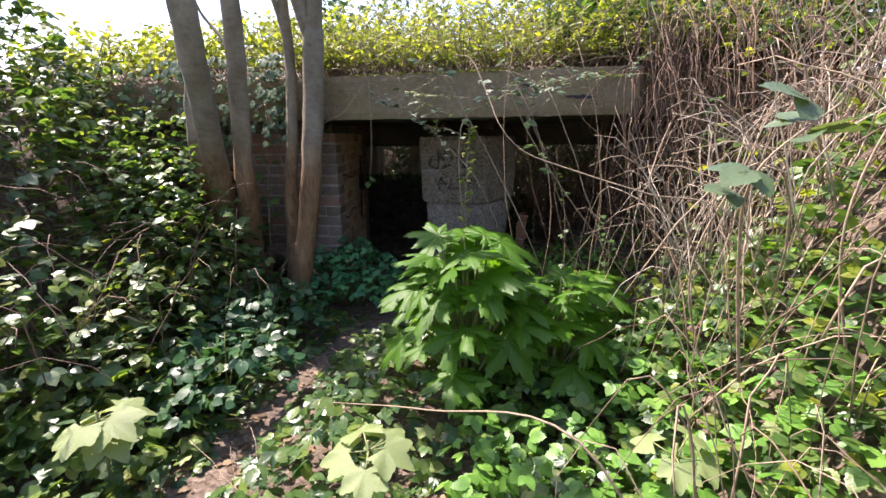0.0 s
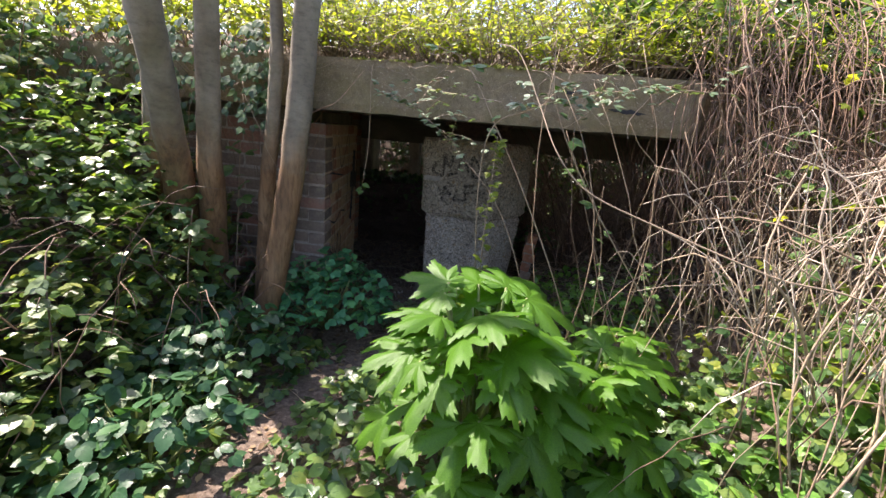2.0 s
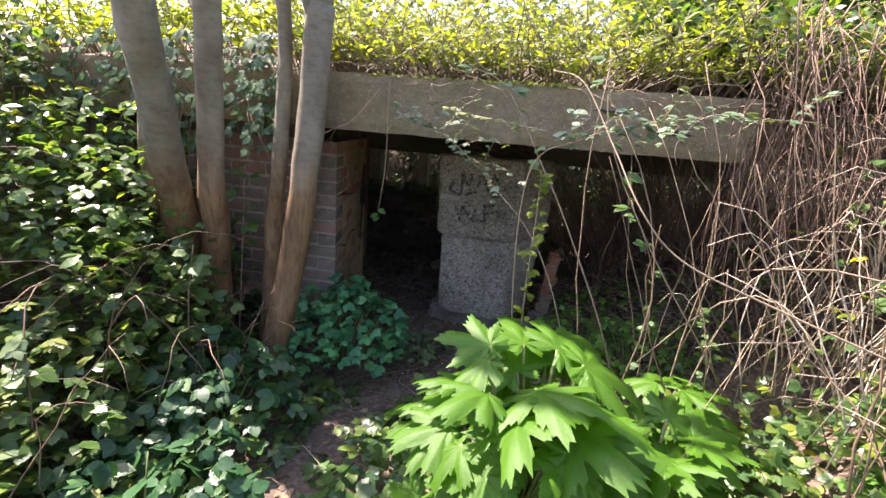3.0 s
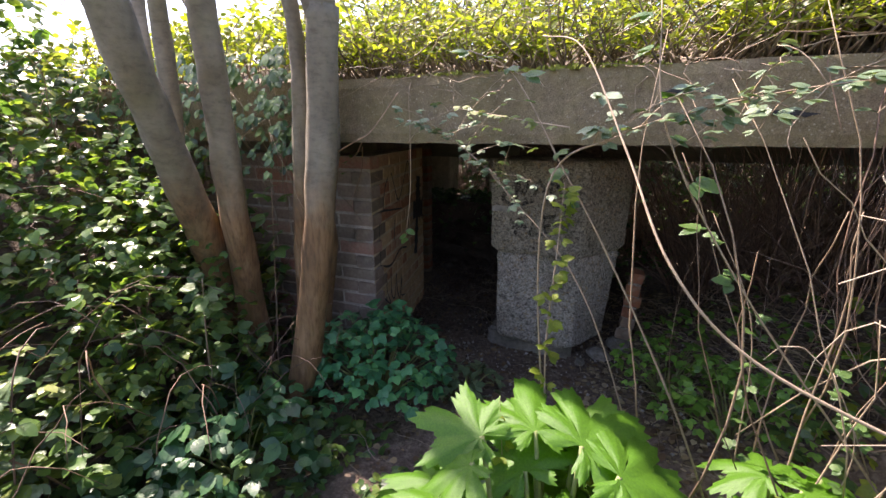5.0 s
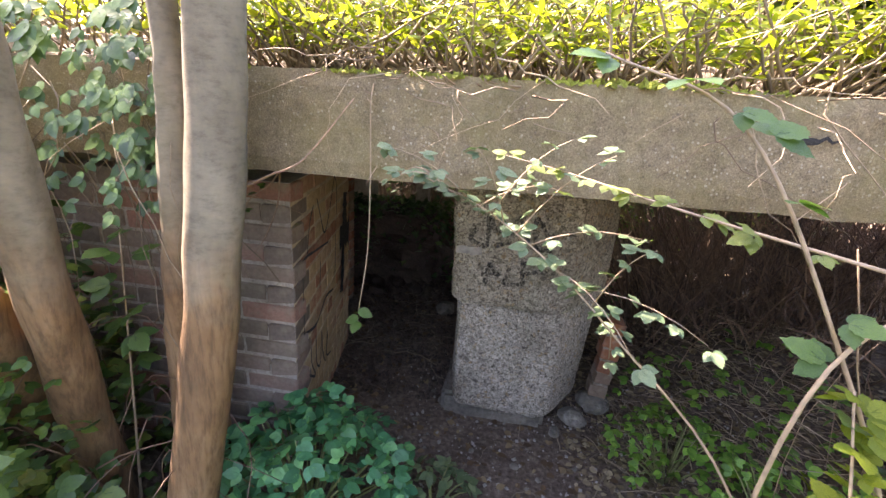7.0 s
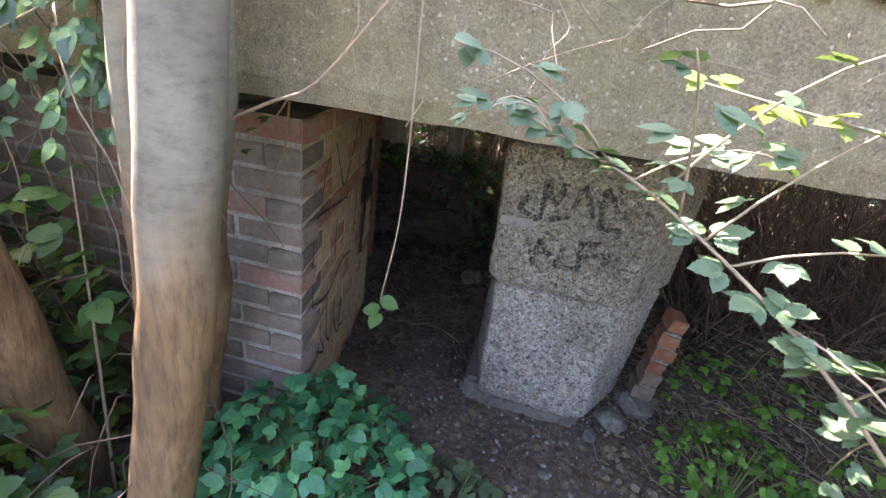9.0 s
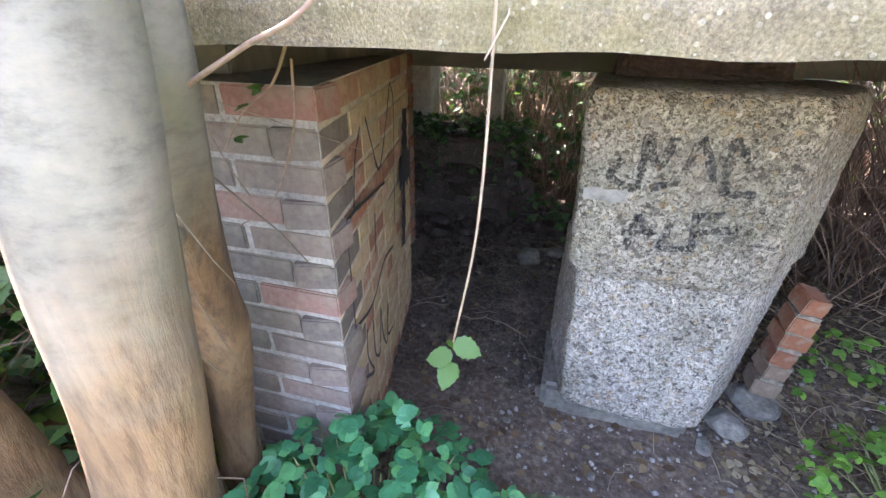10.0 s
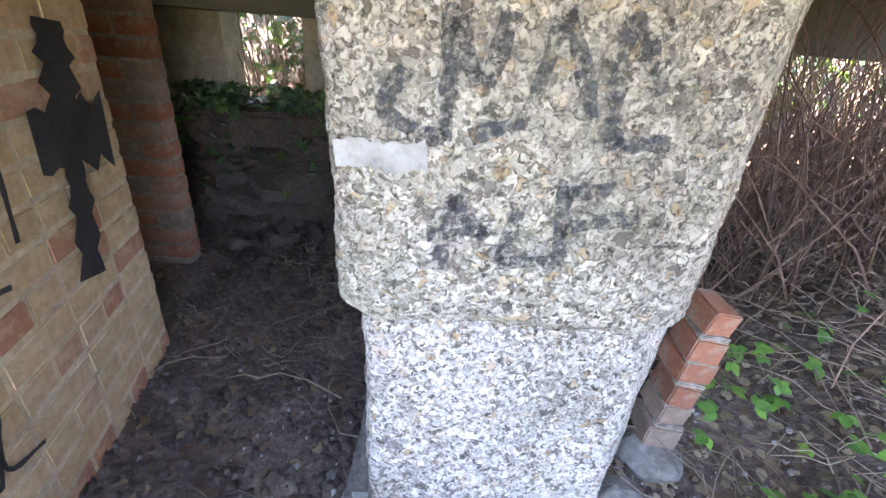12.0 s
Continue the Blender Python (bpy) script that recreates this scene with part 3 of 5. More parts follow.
def build_pier():
    root = new("concrete_pier")
    tagged(root, "free-standing pebbly concrete pier of two cast blocks with spray-painted letters", "concrete pier")

    def block(name, z0, z1, low, high, y_front, seed, material, lab):
        """A cast block: plan corners at its foot and head, with worn edges and pebbles standing proud."""
        levels, verts, faces = 84, [], []
        per = (64, 40, 10, 50, 44)
        ring = sum(per)

        def outline(corners):
            pts = []
            for i, n in enumerate(per):
                p, q = Vector(corners[i]), Vector(corners[(i + 1) % len(corners)])
                pts += [p.lerp(q, j / n) for j in range(n)]
            for _ in range(3):
                pts = [(pts[i - 2] + pts[i - 1] + pts[i] + pts[(i + 1) % ring] + pts[(i + 2) % ring]) / 5 for i in range(ring)]
            return pts

        foot, head = outline(low), outline(high)
        middle = Vector((0.06, y_front + 0.24))
        for k in range(levels + 1):
            t = k / levels
            z = z0 + (z1 - z0) * t
            from_edge = min(t, 1 - t) * (z1 - z0)
            inset = 0.034 * max(0.0, 1 - from_edge / 0.03) ** 1.6
            for i in range(ring):
                p = foot[i].lerp(head[i], t)
                out = (p - middle).normalized()
                q = Vector((p.x, p.y, z))
                cell = noise.voronoi(q * 62 + Vector((seed, 0, 0)))[0]
                big = 0.007 * noise.noise(q * 9 + Vector((seed, 3, 0))) + 0.004 * noise.noise(q * 26)
                proud = 0.0065 * max(0.0, 0.6 - cell[0])
                p = p + out * (big + proud - inset * (0.7 + 0.6 * noise.noise(q * 17)))
                sag = 0.02 * (1 - t) * math.sin(max(0.0, min(1.0, (p.x + 0.27) / 0.7)) * math.pi) + 0.01 * (1 - t) * noise.noise(Vector((p.x * 7, p.y * 7, seed)))
                verts.append((p.x, p.y, z - sag))
        for k in range(levels):
            for i in range(ring):
                a, b = k * ring + i, k * ring + (i + 1) % ring
                faces.append((a, b, b + ring, a + ring))
        faces.append(tuple(range(ring))[::-1])
        faces.append(tuple(levels * ring + i for i in range(ring)))
        return mesh_object(name, verts, faces, material, root, lab, True)

    block("upper_block", 0.652, 1.187, [(-0.272, 3.757), (0.262, 3.757), (0.49, 4.07), (0.44, 4.27), (-0.25, 4.25)], [(-0.292, 3.757), (0.272, 3.757), (0.5, 4.07), (0.45, 4.27), (-0.26, 4.25)], 3.757, 1.0, PIER_UPPER, "upper block of grey-brown pebbly concrete")
    block("lower_block", 0.08, 0.652, [(-0.222, 3.768), (0.235, 3.768), (0.4, 4.02), (0.38, 4.22), (-0.285, 4.22)], [(-0.24, 3.784), (0.25, 3.784), (0.46, 4.05), (0.42, 4.25), (-0.27, 4.24)], 3.762, 2.0, PIER_CONCRETE, "lower block of pale pebbly concrete with rounded edge")
    bm = roughen(box_bm(-0.29, 0.24, 3.82, 4.2, -0.12, 0.11, 0.02, 4), 0.012, 9.0, 3.0)
    part("plinth", bm, RUBBLE, root, "dark earthy footing")
    # dark block put in place of the shaded gap between pier and roof
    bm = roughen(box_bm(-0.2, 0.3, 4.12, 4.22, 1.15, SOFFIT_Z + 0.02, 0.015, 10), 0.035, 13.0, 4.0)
    part("gap_filler", bm, SHADED_EARTH, root, "dark filler standing in for the shadowed gap under the roof")
    return root


pier = build_pier()


def ribbon(name, strokes, place, width, parent, label):
    """Brush strokes as narrow bands lying on a face."""
    rng = random.Random(name)
    verts, faces = [], []
    for stroke in strokes:
        pts = [Vector((a, b, 0)) for a, b in stroke]
        line = through_points([(p.x, p.y, 0) for p in pts], 5) if len(pts) > 2 else [pts[0].lerp(pts[1], i / 5) for i in range(6)]
        base = len(verts)
        for i, p in enumerate(line):
            d = (line[min(i + 1, len(line) - 1)] - line[max(i - 1, 0)])
            d = d.normalized() if d.length else Vector((1, 0, 0))
            n = Vector((-d.y, d.x, 0)) * width * 0.5 * rng.uniform(0.65, 1.2)
            verts += [place(p.x + n.x, p.y + n.y), place(p.x - n.x, p.y - n.y)]
        faces += [(base + 2 * i, base + 2 * i + 1, base + 2 * i + 3, base + 2 * i + 2) for i in range(len(line) - 1)]
    return mesh_object(name, verts, faces, FADED, parent, label)


def faded_spray():
    """Thin black spray that lets the rough ground show through it."""
    k = Nodes("faded_spray_paint")
    k.finish(k.ramp(k.noise(90.0), [(0.3, (0.015, 0.015, 0.017)), (0.7, (0.06, 0.06, 0.062))]), 0.8)
    clear = k.add("ShaderNodeBsdfTransparent")
    m = k.add("ShaderNodeMixShader")
    k.link(k.ramp(k.noise(75.0, 3.0, 0.7), [(0.4, (0.08, 0.08, 0.08)), (0.58, (0.85, 0.85, 0.85))]), m.inputs["Fac"])
    k.link(clear.outputs[0], m.inputs[1])
    k.link(k.bsdf.outputs[0], m.inputs[2])
    k.link(m.outputs[0], k.out.inputs["Surface"])
    return k.mat


FADED = faded_spray()
_letters = [
    [(-0.127, 1.083), (-0.124, 1.01), (-0.126, 0.933)], [(-0.126, 0.933), (-0.166, 0.944), (-0.2, 0.967), (-0.175, 1.013)],
    [(-0.116, 1.073), (-0.103, 1.024), (-0.079, 1.007), (-0.06, 1.08)],
    [(-0.024, 0.978), (-0.01, 1.037), (0.0, 1.087)], [(0.0, 1.087), (0.028, 1.033), (0.056, 0.967)], [(-0.094, 0.939), (-0.029, 0.963)],
    [(0.075, 1.084), (0.074, 1.024), (0.087, 0.941)], [(0.087, 0.941), (0.158, 0.948)], [(0.075, 1.084), (0.108, 1.048), (0.131, 1.005)],
    [(-0.121, 0.75), (-0.116, 0.804), (-0.109, 0.859)], [(-0.109, 0.859), (-0.083, 0.828), (-0.055, 0.804)], [(-0.14, 0.802), (-0.058, 0.815)],
    [(-0.02, 0.857), (-0.026, 0.81), (-0.036, 0.765)], [(-0.036, 0.765), (0.057, 0.776)],
    [(0.04, 0.885), (0.042, 0.832), (0.048, 0.78)], [(0.042, 0.873), (0.105, 0.885)], [(0.044, 0.824), (0.145, 0.849)],
]
ribbon("spray_lettering", _letters, lambda a, b: (a, 3.757 - 0.012, b), 0.022, pier, "faded black hand-sprayed letters JUNE and ALF")
_patch = ribbon("cement_patch", [[(-0.262, 0.908), (-0.225, 0.911), (-0.185, 0.907), (-0.145, 0.912)]], lambda a, b: (a, 3.757 - 0.0125, b), 0.04, pier, "smooth pale cement patch")
_patch.data.materials[0] = PALE_PATCH


def jamb_place(a, b):
    return jamb_point(a, 0.0125, b)


ribbon("spray_lines", [
    [(0.539, 0.856), (0.265, 0.892), (0.162, 0.907), (0.082, 0.907)], [(0.082, 0.907), (0.078, 0.802), (0.075, 0.602)], [(0.075, 0.602), (0.27, 0.55), (0.467, 0.595), (0.637, 0.568)],
    [(0.154, 0.916), (0.198, 1.026), (0.268, 1.092)], [(0.33, 1.105), (0.385, 1.021), (0.465, 0.923), (0.579, 1.008), (0.702, 1.153)],
    [(0.702, 1.153), (0.753, 1.088), (0.727, 0.886), (0.692, 0.633)], [(0.372, 0.813), (0.351, 0.69)],
    [(0.184, 0.518), (0.172, 0.419), (0.23, 0.312), (0.104, 0.396)], [(0.258, 0.498), (0.261, 0.361), (0.326, 0.317), (0.369, 0.466)],
    [(0.374, 0.454), (0.384, 0.345), (0.441, 0.264), (0.482, 0.417)], [(0.499, 0.396), (0.466, 0.282), (0.561, 0.244)],
], jamb_place, 0.013, wall_front, "black spray-painted scribbles").data.materials[0] = SPRAY
for _stroke, _wide, _out in (([(1.0, 1.02), (0.99, 0.93), (0.97, 0.82)], 0.14, 0.0128), ([(0.83, 0.79), (0.98, 0.775), (1.13, 0.76)], 0.17, 0.0134), ([(0.94, 0.72), (0.92, 0.6), (0.88, 0.45)], 0.1, 0.0128)):
    ribbon("spray_block", [_stroke], lambda a, b, out=_out: jamb_point(a, out, b), _wide, wall_front, "solid black spray-painted blot").data.materials[0] = SPRAY


# ---- trees ----
def build_tree(name, keys, r0, r1, limbs, label, lump=0.22, sides=14):
    root = new(name)
    root.location = (0, 0, 0)
    tagged(root, label, "tree", "trees by the shelter")
    t = Tubes()
    line = through_points(keys, 9)
    t.add(line, r0, r1, sides, lump)
    t.make("trunk", BARK, root)
    for lk, a, b in limbs:
        t = Tubes()
        t.add(through_points(lk, 7), a, b, 10, 0.15)
        t.make("limb", BARK, root)
    return root


main_tree = build_tree("tree", [(-0.97, 2.72, -0.15), (-0.93, 2.72, 0.05), (-0.844, 2.742, 0.4), (-0.771, 2.76, 0.8), (-0.732, 2.77, 1.1), (-0.7, 2.779, 1.4), (-0.672, 2.785, 1.8)], 0.07, 0.058, [
    ([(-0.675, 2.784, 1.74), (-0.735, 2.76, 1.95), (-0.79, 2.73, 2.3), (-0.83, 2.7, 3.2)], 0.05, 0.03),
    ([(-0.675, 2.784, 1.74), (-0.63, 2.76, 1.98), (-0.56, 2.73, 2.3), (-0.48, 2.7, 3.2)], 0.05, 0.03)], "smooth grey-barked young tree with brown lower bark, forking above head height", 0.12)
build_tree("tree", [(-1.12, 3.04, -0.1), (-1.05, 3.0, 0.5), (-0.98, 2.94, 0.95), (-0.925, 2.9, 1.2), (-0.895, 2.89, 1.5), (-0.895, 2.89, 1.8), (-0.92, 2.84, 3.2)], 0.05, 0.028, [([(-0.895, 2.89, 1.7), (-0.93, 2.86, 1.95), (-0.98, 2.72, 2.3), (-1.02, 2.7, 2.7)], 0.018, 0.01)], "slim crooked grey-brown tree close beside another trunk", 0.3)
build_tree("tree", [(-1.341, 2.943, 0.0), (-1.279, 2.858, 0.4), (-1.213, 2.773, 0.8), (-1.145, 2.69, 1.2), (-1.09, 2.63, 1.5), (-1.04, 2.575, 1.8), (-0.95, 2.4, 3.3)], 0.072, 0.045, [([(-1.085, 2.625, 1.55), (-1.2, 2.7, 1.75), (-1.38, 2.76, 1.95), (-1.5, 2.8, 2.3)], 0.012, 0.006)], "slim straight grey-brown tree leaning out of brambles")
build_tree("tree", [(-1.63, 3.15, 0.0), (-1.5, 2.94, 0.4), (-1.375, 2.74, 0.8), (-1.28, 2.59, 1.1), (-1.19, 2.44, 1.4), (-1.08, 2.25, 1.8), (-1.0, 2.0, 3.0)], 0.085, 0.058, [([(-1.19, 2.45, 1.38), (-1.3, 2.52, 1.6), (-1.4, 2.6, 2.0), (-1.42, 2.55, 2.6)], 0.03, 0.02)], "thick leaning grey-brown tree trunk wrapped in brambles")
build_tree("tree", [(-1.62, 3.0, 0.2), (-1.54, 2.78, 1.0), (-1.51, 2.75, 1.35), (-1.475, 2.74, 1.7), (-1.45, 2.7, 3.0)], 0.05, 0.034, [([(-1.495, 2.745, 1.5), (-1.56, 2.78, 1.8), (-1.6, 2.8, 2.3)], 0.014, 0.007)], "thin grey-brown tree behind a thicker trunk")

build_tree("tree", [(-1.12, 3.16, -0.1), (-1.06, 3.14, 0.4), (-0.985, 3.1, 0.7), (-0.88, 3.0, 1.05), (-0.815, 2.95, 1.2), (-0.77, 2.915, 1.33), (-0.755, 2.9, 1.6), (-0.8, 2.87, 3.0)], 0.06, 0.034, [([(-0.88, 3.0, 1.06), (-0.85, 2.95, 1.06), (-0.835, 2.93, 1.055)], 0.02, 0.016)], "rough-barked stem close behind a larger trunk, with a sawn stub", 0.3)


# ---- earth on the roof ----
def roof_earth_height(x, y):
    y -= slab_edge(x) - SLAB_FRONT
    return SLAB_TOP + 0.32 * step(3.05, 4.5, y) + 0.06 * noise.noise(Vector((x * 2, y * 2, 9))) * step(3.05, 3.45, y) + 0.5 * step(0.4, 2.0, x) * step(3.05, 3.75, y)


def build_roof_earth():
    nx, ny = 56, 26
    verts = []
    for j in range(ny + 1):
        for i in range(nx + 1):
            x = SLAB_LEFT - 0.2 + (SLAB_RIGHT + 0.4 - SLAB_LEFT) * i / nx
            y = slab_edge(x) + 0.07 + 3.6 * j / ny
            verts.append((x, y, roof_earth_height(x, y) + (0.004 if j else -0.01)))
    faces = [(j * (nx + 1) + i, j * (nx + 1) + i + 1, (j + 1) * (nx + 1) + i + 1, (j + 1) * (nx + 1) + i) for j in range(ny) for i in range(nx)]
    top = mesh_object("earth_mound", verts, faces, SOIL, smooth=True)
    return tagged(top, "overgrown earth covering heaped on the concrete roof", "earth", kind="structure")


build_roof_earth()


# ---- hogweed ----
def leaf_objects(root, templates, material, spots):
    """Single leaves as parts, sharing a few meshes."""
    meshes = []
    for tv, tf in templates:
        me = bpy.data.meshes.new("leaf")
        me.from_pydata([tuple(v) for v in tv], [], [tuple(f) for f in tf])
        me.polygons.foreach_set("use_smooth", [True] * len(me.polygons))
        me.materials.append(material)
        meshes.append(me)
    for i, (place, way, up, size) in enumerate(spots):
        d = Vector(way).normalized()
        x = d.cross(Vector(up)).normalized()
        z = x.cross(d)
        ob = new("leaf", meshes[i % len(meshes)])
        ob.parent = root
        m = Matrix((x, d, z)).transposed().to_4x4()
        ob.matrix_local = Matrix.Translation(place) @ m @ Matrix.Diagonal((size, size, size, 1))


def build_hogweed(x, y, height, reach, count, size, seed, label):
    rng = random.Random(seed)
    g = ground_height(x, y)
    root = new("hogweed")
    root.location = (x, y, g)
    tagged(root, label, "plant")
    spots = []
    for i in range(count):
        stalks = Tubes()
        ring = i / count
        a = i * 2.399 + rng.uniform(-0.3, 0.3)
        r = reach * (0.12 + 0.88 * math.sqrt(ring)) * rng.uniform(0.85, 1.1)
        h = height * (1.0 - 0.55 * ring ** 1.8) * rng.uniform(0.8, 1.08)
        tip = Vector((r * math.cos(a), r * math.sin(a), h))
        base = tip * 0.55 + Vector((0, 0, h * 0.4))
        stalks.add(curve_points((rng.uniform(-0.04, 0.04), rng.uniform(-0.04, 0.04), 0), base, (0, 0, 0.05), 6), 0.008, 0.005, 6)
        stalks.make("stalk", GREEN_STEM, root)
        way = Vector((math.cos(a), math.sin(a), 0.15 - 0.8 * ring + rng.uniform(-0.35, 0.45)))
        up = Vector((0.5 * math.cos(a) + rng.uniform(-0.5, 0.5), 0.5 * math.sin(a) + rng.uniform(-0.5, 0.2), 1.0))
        spots.append((base, way, up, size * rng.uniform(0.7, 1.2)))
    leaf_objects(root, [hogweed_leaf(seed + k) for k in range(5)], HOGWEED, spots)
    return root


build_hogweed(0.34, 1.98, 0.76, 0.52, 60, 0.165, 3, "lush bright green hogweed with large lobed leaves, growing beside the path")
build_hogweed(0.7, 2.02, 0.62, 0.36, 26, 0.15, 8, "smaller bright green hogweed among dead canes")
build_hogweed(1.0, 1.0, 0.34, 0.3, 11, 0.17, 9, "low hogweed with large lobed leaves at the edge of the path")
build_hogweed(0.9, 2.45, 0.5, 0.26, 10, 0.16, 12, "young hogweed in the shade before the side opening")


# ---- elder-like bush by the brick wall ----
def build_leafy_bush(name, x, y, height, reach, count, size, material, template, seed, label, category="bush"):
    rng = np.random.default_rng(seed)
    g = ground_height(x, y)
    root = new(name)
    root.location = (x, y, g)
    tagged(root, label, category)
    a = rng.uniform(0, 2 * np.pi, count)
    r = reach * np.sqrt(rng.uniform(0.02, 1, count))
    h = height * np.sqrt(np.maximum(0.02, 1 - (r / reach) ** 2 * 0.8)) * rng.uniform(0.55, 1.05, count)
    p = np.stack([r * np.cos(a), r * np.sin(a), h], 1)
    for i in range(0, count, 8):
        stems = Tubes()
        stems.add(curve_points((p[i][0] * 0.15, p[i][1] * 0.15, -0.02), p[i], (0, 0, 0.03), 4), 0.006, 0.002, 4)
        stems.make("stem", GREEN_STEM, root)
    ways, up = random_ways(count, rng, 1.0)
    ways[:, :2] += p[:, :2] / reach
    leaf_cloud("foliage", template, p, ways, up, size * rng.uniform(0.6, 1.15, count), material, root)["kind"] = "stuff"
    return root


TRI_SERRATE, TRI_OVATE = trifoliate(SERRATE), trifoliate(OVATE)

NETTLE = leaf_material("nettle_leaf", (0.02, 0.075, 0.03), (0.035, 0.115, 0.045), (0.07, 0.17, 0.05), 0.35, 0.42)
build_leafy_bush("elder_bush", -0.66, 3.05, 0.46, 0.36, 460, 0.088, ELDER, TRI_SERRATE, 21, "low dense bush of blue-green serrated leaves by the brick wall")
build_leafy_bush("nettle_clump", -0.9, 2.35, 0.42, 0.34, 150, 0.12, NETTLE, TRI_SERRATE, 22, "dark green leafy clump beside the path", "plant")
build_leafy_bush("nettle_clump", -0.75, 1.75, 0.34, 0.3, 130, 0.11, NETTLE, TRI_SERRATE, 23, "dark green leafy clump beside the path", "plant")
build_leafy_bush("herb_clump", -0.22, 3.2, 0.16, 0.16, 60, 0.09, GREYED, TRI_OVATE, 24, "small grey-green leafy clump on bare soil", "plant")
HERB = leaf_material("herb_leaf", (0.08, 0.2, 0.035), (0.14, 0.31, 0.055), (0.22, 0.41, 0.08), 0.4, 0.4)
build_leafy_bush("herb_clump", 0.74, 3.55, 0.32, 0.26, 170, 0.065, HERB, TRI_SERRATE, 25, "bright green bramble seedling clump beside fallen bricks", "plant")
build_leafy_bush("herb_clump", 0.95, 3.15, 0.34, 0.28, 130, 0.07, HERB, TRI_SERRATE, 26, "bright green bramble seedling clump on leaf litter", "plant")


# ---- brambles, canes and undergrowth (uncountable) ----
def sample_over(n, rng, inside, height):
    """Points over the ground: inside(x, y) picks the area, height(x, y) the growth's top."""
    out = []
    while len(out) < n:
        x, y = inside(rng)
        h = height(x, y)
        if h <= 0.02:
            continue
        out.append((x, y, ground_height(x, y) + h * rng.uniform(0.03, 1.0) ** 0.55))
    return np.array(out)


def growth(name, n, seed, inside, height, template, material, lo, hi, label, up=0.6):
    rng = np.random.default_rng(seed)
    p = sample_over(n, rng, inside, height)
    ways, face = random_ways(len(p), rng, up)
    ob = leaf_cloud(name, template, p, ways, face, rng.uniform(lo, hi, len(p)), material)
    return tagged(ob, label, "undergrowth", kind="stuff")


def lumpy(x, y, s=1.6, seed=0.0):
    return 0.5 + 0.5 * noise.noise(Vector((x * s, y * s, seed))) + 0.25 * noise.noise(Vector((x * s * 2.7, y * s * 2.7, seed)))


def left_area(rng):
    return rng.uniform(-3.8, -0.7), rng.uniform(-0.6, 3.3)


def left_height(x, y):
    path = step(-0.72, -1.5, x + 0.12 * math.sin(3 * y))
    wall = step(3.35, 2.9, y)
    return path * (0.45 + 0.65 * lumpy(x, y)) * (0.55 + 0.45 * wall) * step(3.4, 2.8, y + 0.35 * step(-1.5, -0.9, x)) + 0.5 * step(-1.05, -1.5, x) * step(2.7, 3.0, y) * step(3.4, 3.3, y)


growth("bramble_thicket", 6200, 31, left_area, left_height, TRI_SERRATE, BRAMBLE, 0.055, 0.12, "tangled green bramble thicket covering the bank", 1.0)
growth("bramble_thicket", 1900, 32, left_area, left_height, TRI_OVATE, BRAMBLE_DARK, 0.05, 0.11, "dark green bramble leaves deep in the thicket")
growth("bramble_thicket", 2400, 33, left_area, lambda x, y: left_height(x, y) * 1.05, TRI_SERRATE, YELLOW, 0.05, 0.11, "pale yellow-green young bramble leaves", 1.0)


growth("bramble_veil", 900, 131, lambda r: (r.uniform(-2.0, -1.0), r.uniform(2.1, 2.75)), lambda x, y: (0.6 + 0.7 * lumpy(x, y, 2.2, 6.0)) * step(-0.95, -1.25, x), TRI_SERRATE, BRAMBLE, 0.05, 0.1, "bramble leaves climbing round the leaning trunks", 0.8)


def right_area(rng):
    return rng.uniform(0.75, 4.2), rng.uniform(-0.6, 3.4)


def right_height(x, y):
    return step(0.8, 1.5, x) * (0.25 + 0.5 * lumpy(x, y, 1.6, 4.0)) * (1 - 0.7 * step(2.5, 2.9, y) * step(1.6, 1.15, x)) + 0.7 * step(1.15, 1.5, x) * step(2.3, 2.9, y)


growth("bramble_thicket", 4600, 34, right_area, right_height, TRI_SERRATE, BRAMBLE, 0.045, 0.1, "green bramble leaves scattered over dead canes on the bank")
growth("bramble_thicket", 1500, 35, right_area, lambda x, y: right_height(x, y) * 1.1, TRI_SERRATE, FRESH, 0.04, 0.085, "yellow-green young bramble leaves over dead canes")


def low_area(rng):
    return rng.uniform(-1.6, 1.6), rng.uniform(-0.5, 2.9)


def low_height(x, y):
    path_x = -0.5 + 0.3 * step(2.2, 3.2, y)
    off = abs(x - path_x)
    return (0.1 + 0.22 * lumpy(x, y, 2.4, 7.0)) * step(0.02, 0.3, off) * (1 - 0.8 * step(0.35, 0.1, abs(x - 0.62 + 0.22 * y)) * step(1.7, 1.2, y)) * step(3.0, 2.6, y + 0.2 * abs(x))


growth("undergrowth", 3800, 36, low_area, low_height, TRI_SERRATE, BRAMBLE, 0.05, 0.12, "low green undergrowth beside the path", 1.0)
growth("undergrowth", 2000, 37, low_area, low_height, IVY, BRAMBLE_DARK, 0.03, 0.07, "dark ivy leaves creeping over the soil", 1.2)
growth("undergrowth", 260, 38, low_area, low_height, SYCAMORE, PALE, 0.03, 0.06, "pale young leaves in low undergrowth", 1.2)


def litter(name, n, seed, inside, material, lo, hi, label):
    rng = np.random.default_rng(seed)
    p = np.array([(x, y, ground_height(x, y) + 0.008) for x, y in (inside(rng) for _ in range(n))])
    ways, face = random_ways(n, rng, 2.2)
    ways[:, 2] = rng.normal(0, 0.1, n)
    ob = leaf_cloud(name, OVATE, p, ways, face, rng.uniform(lo, hi, n), material)
    return tagged(ob, label, "leaf litter", kind="stuff")


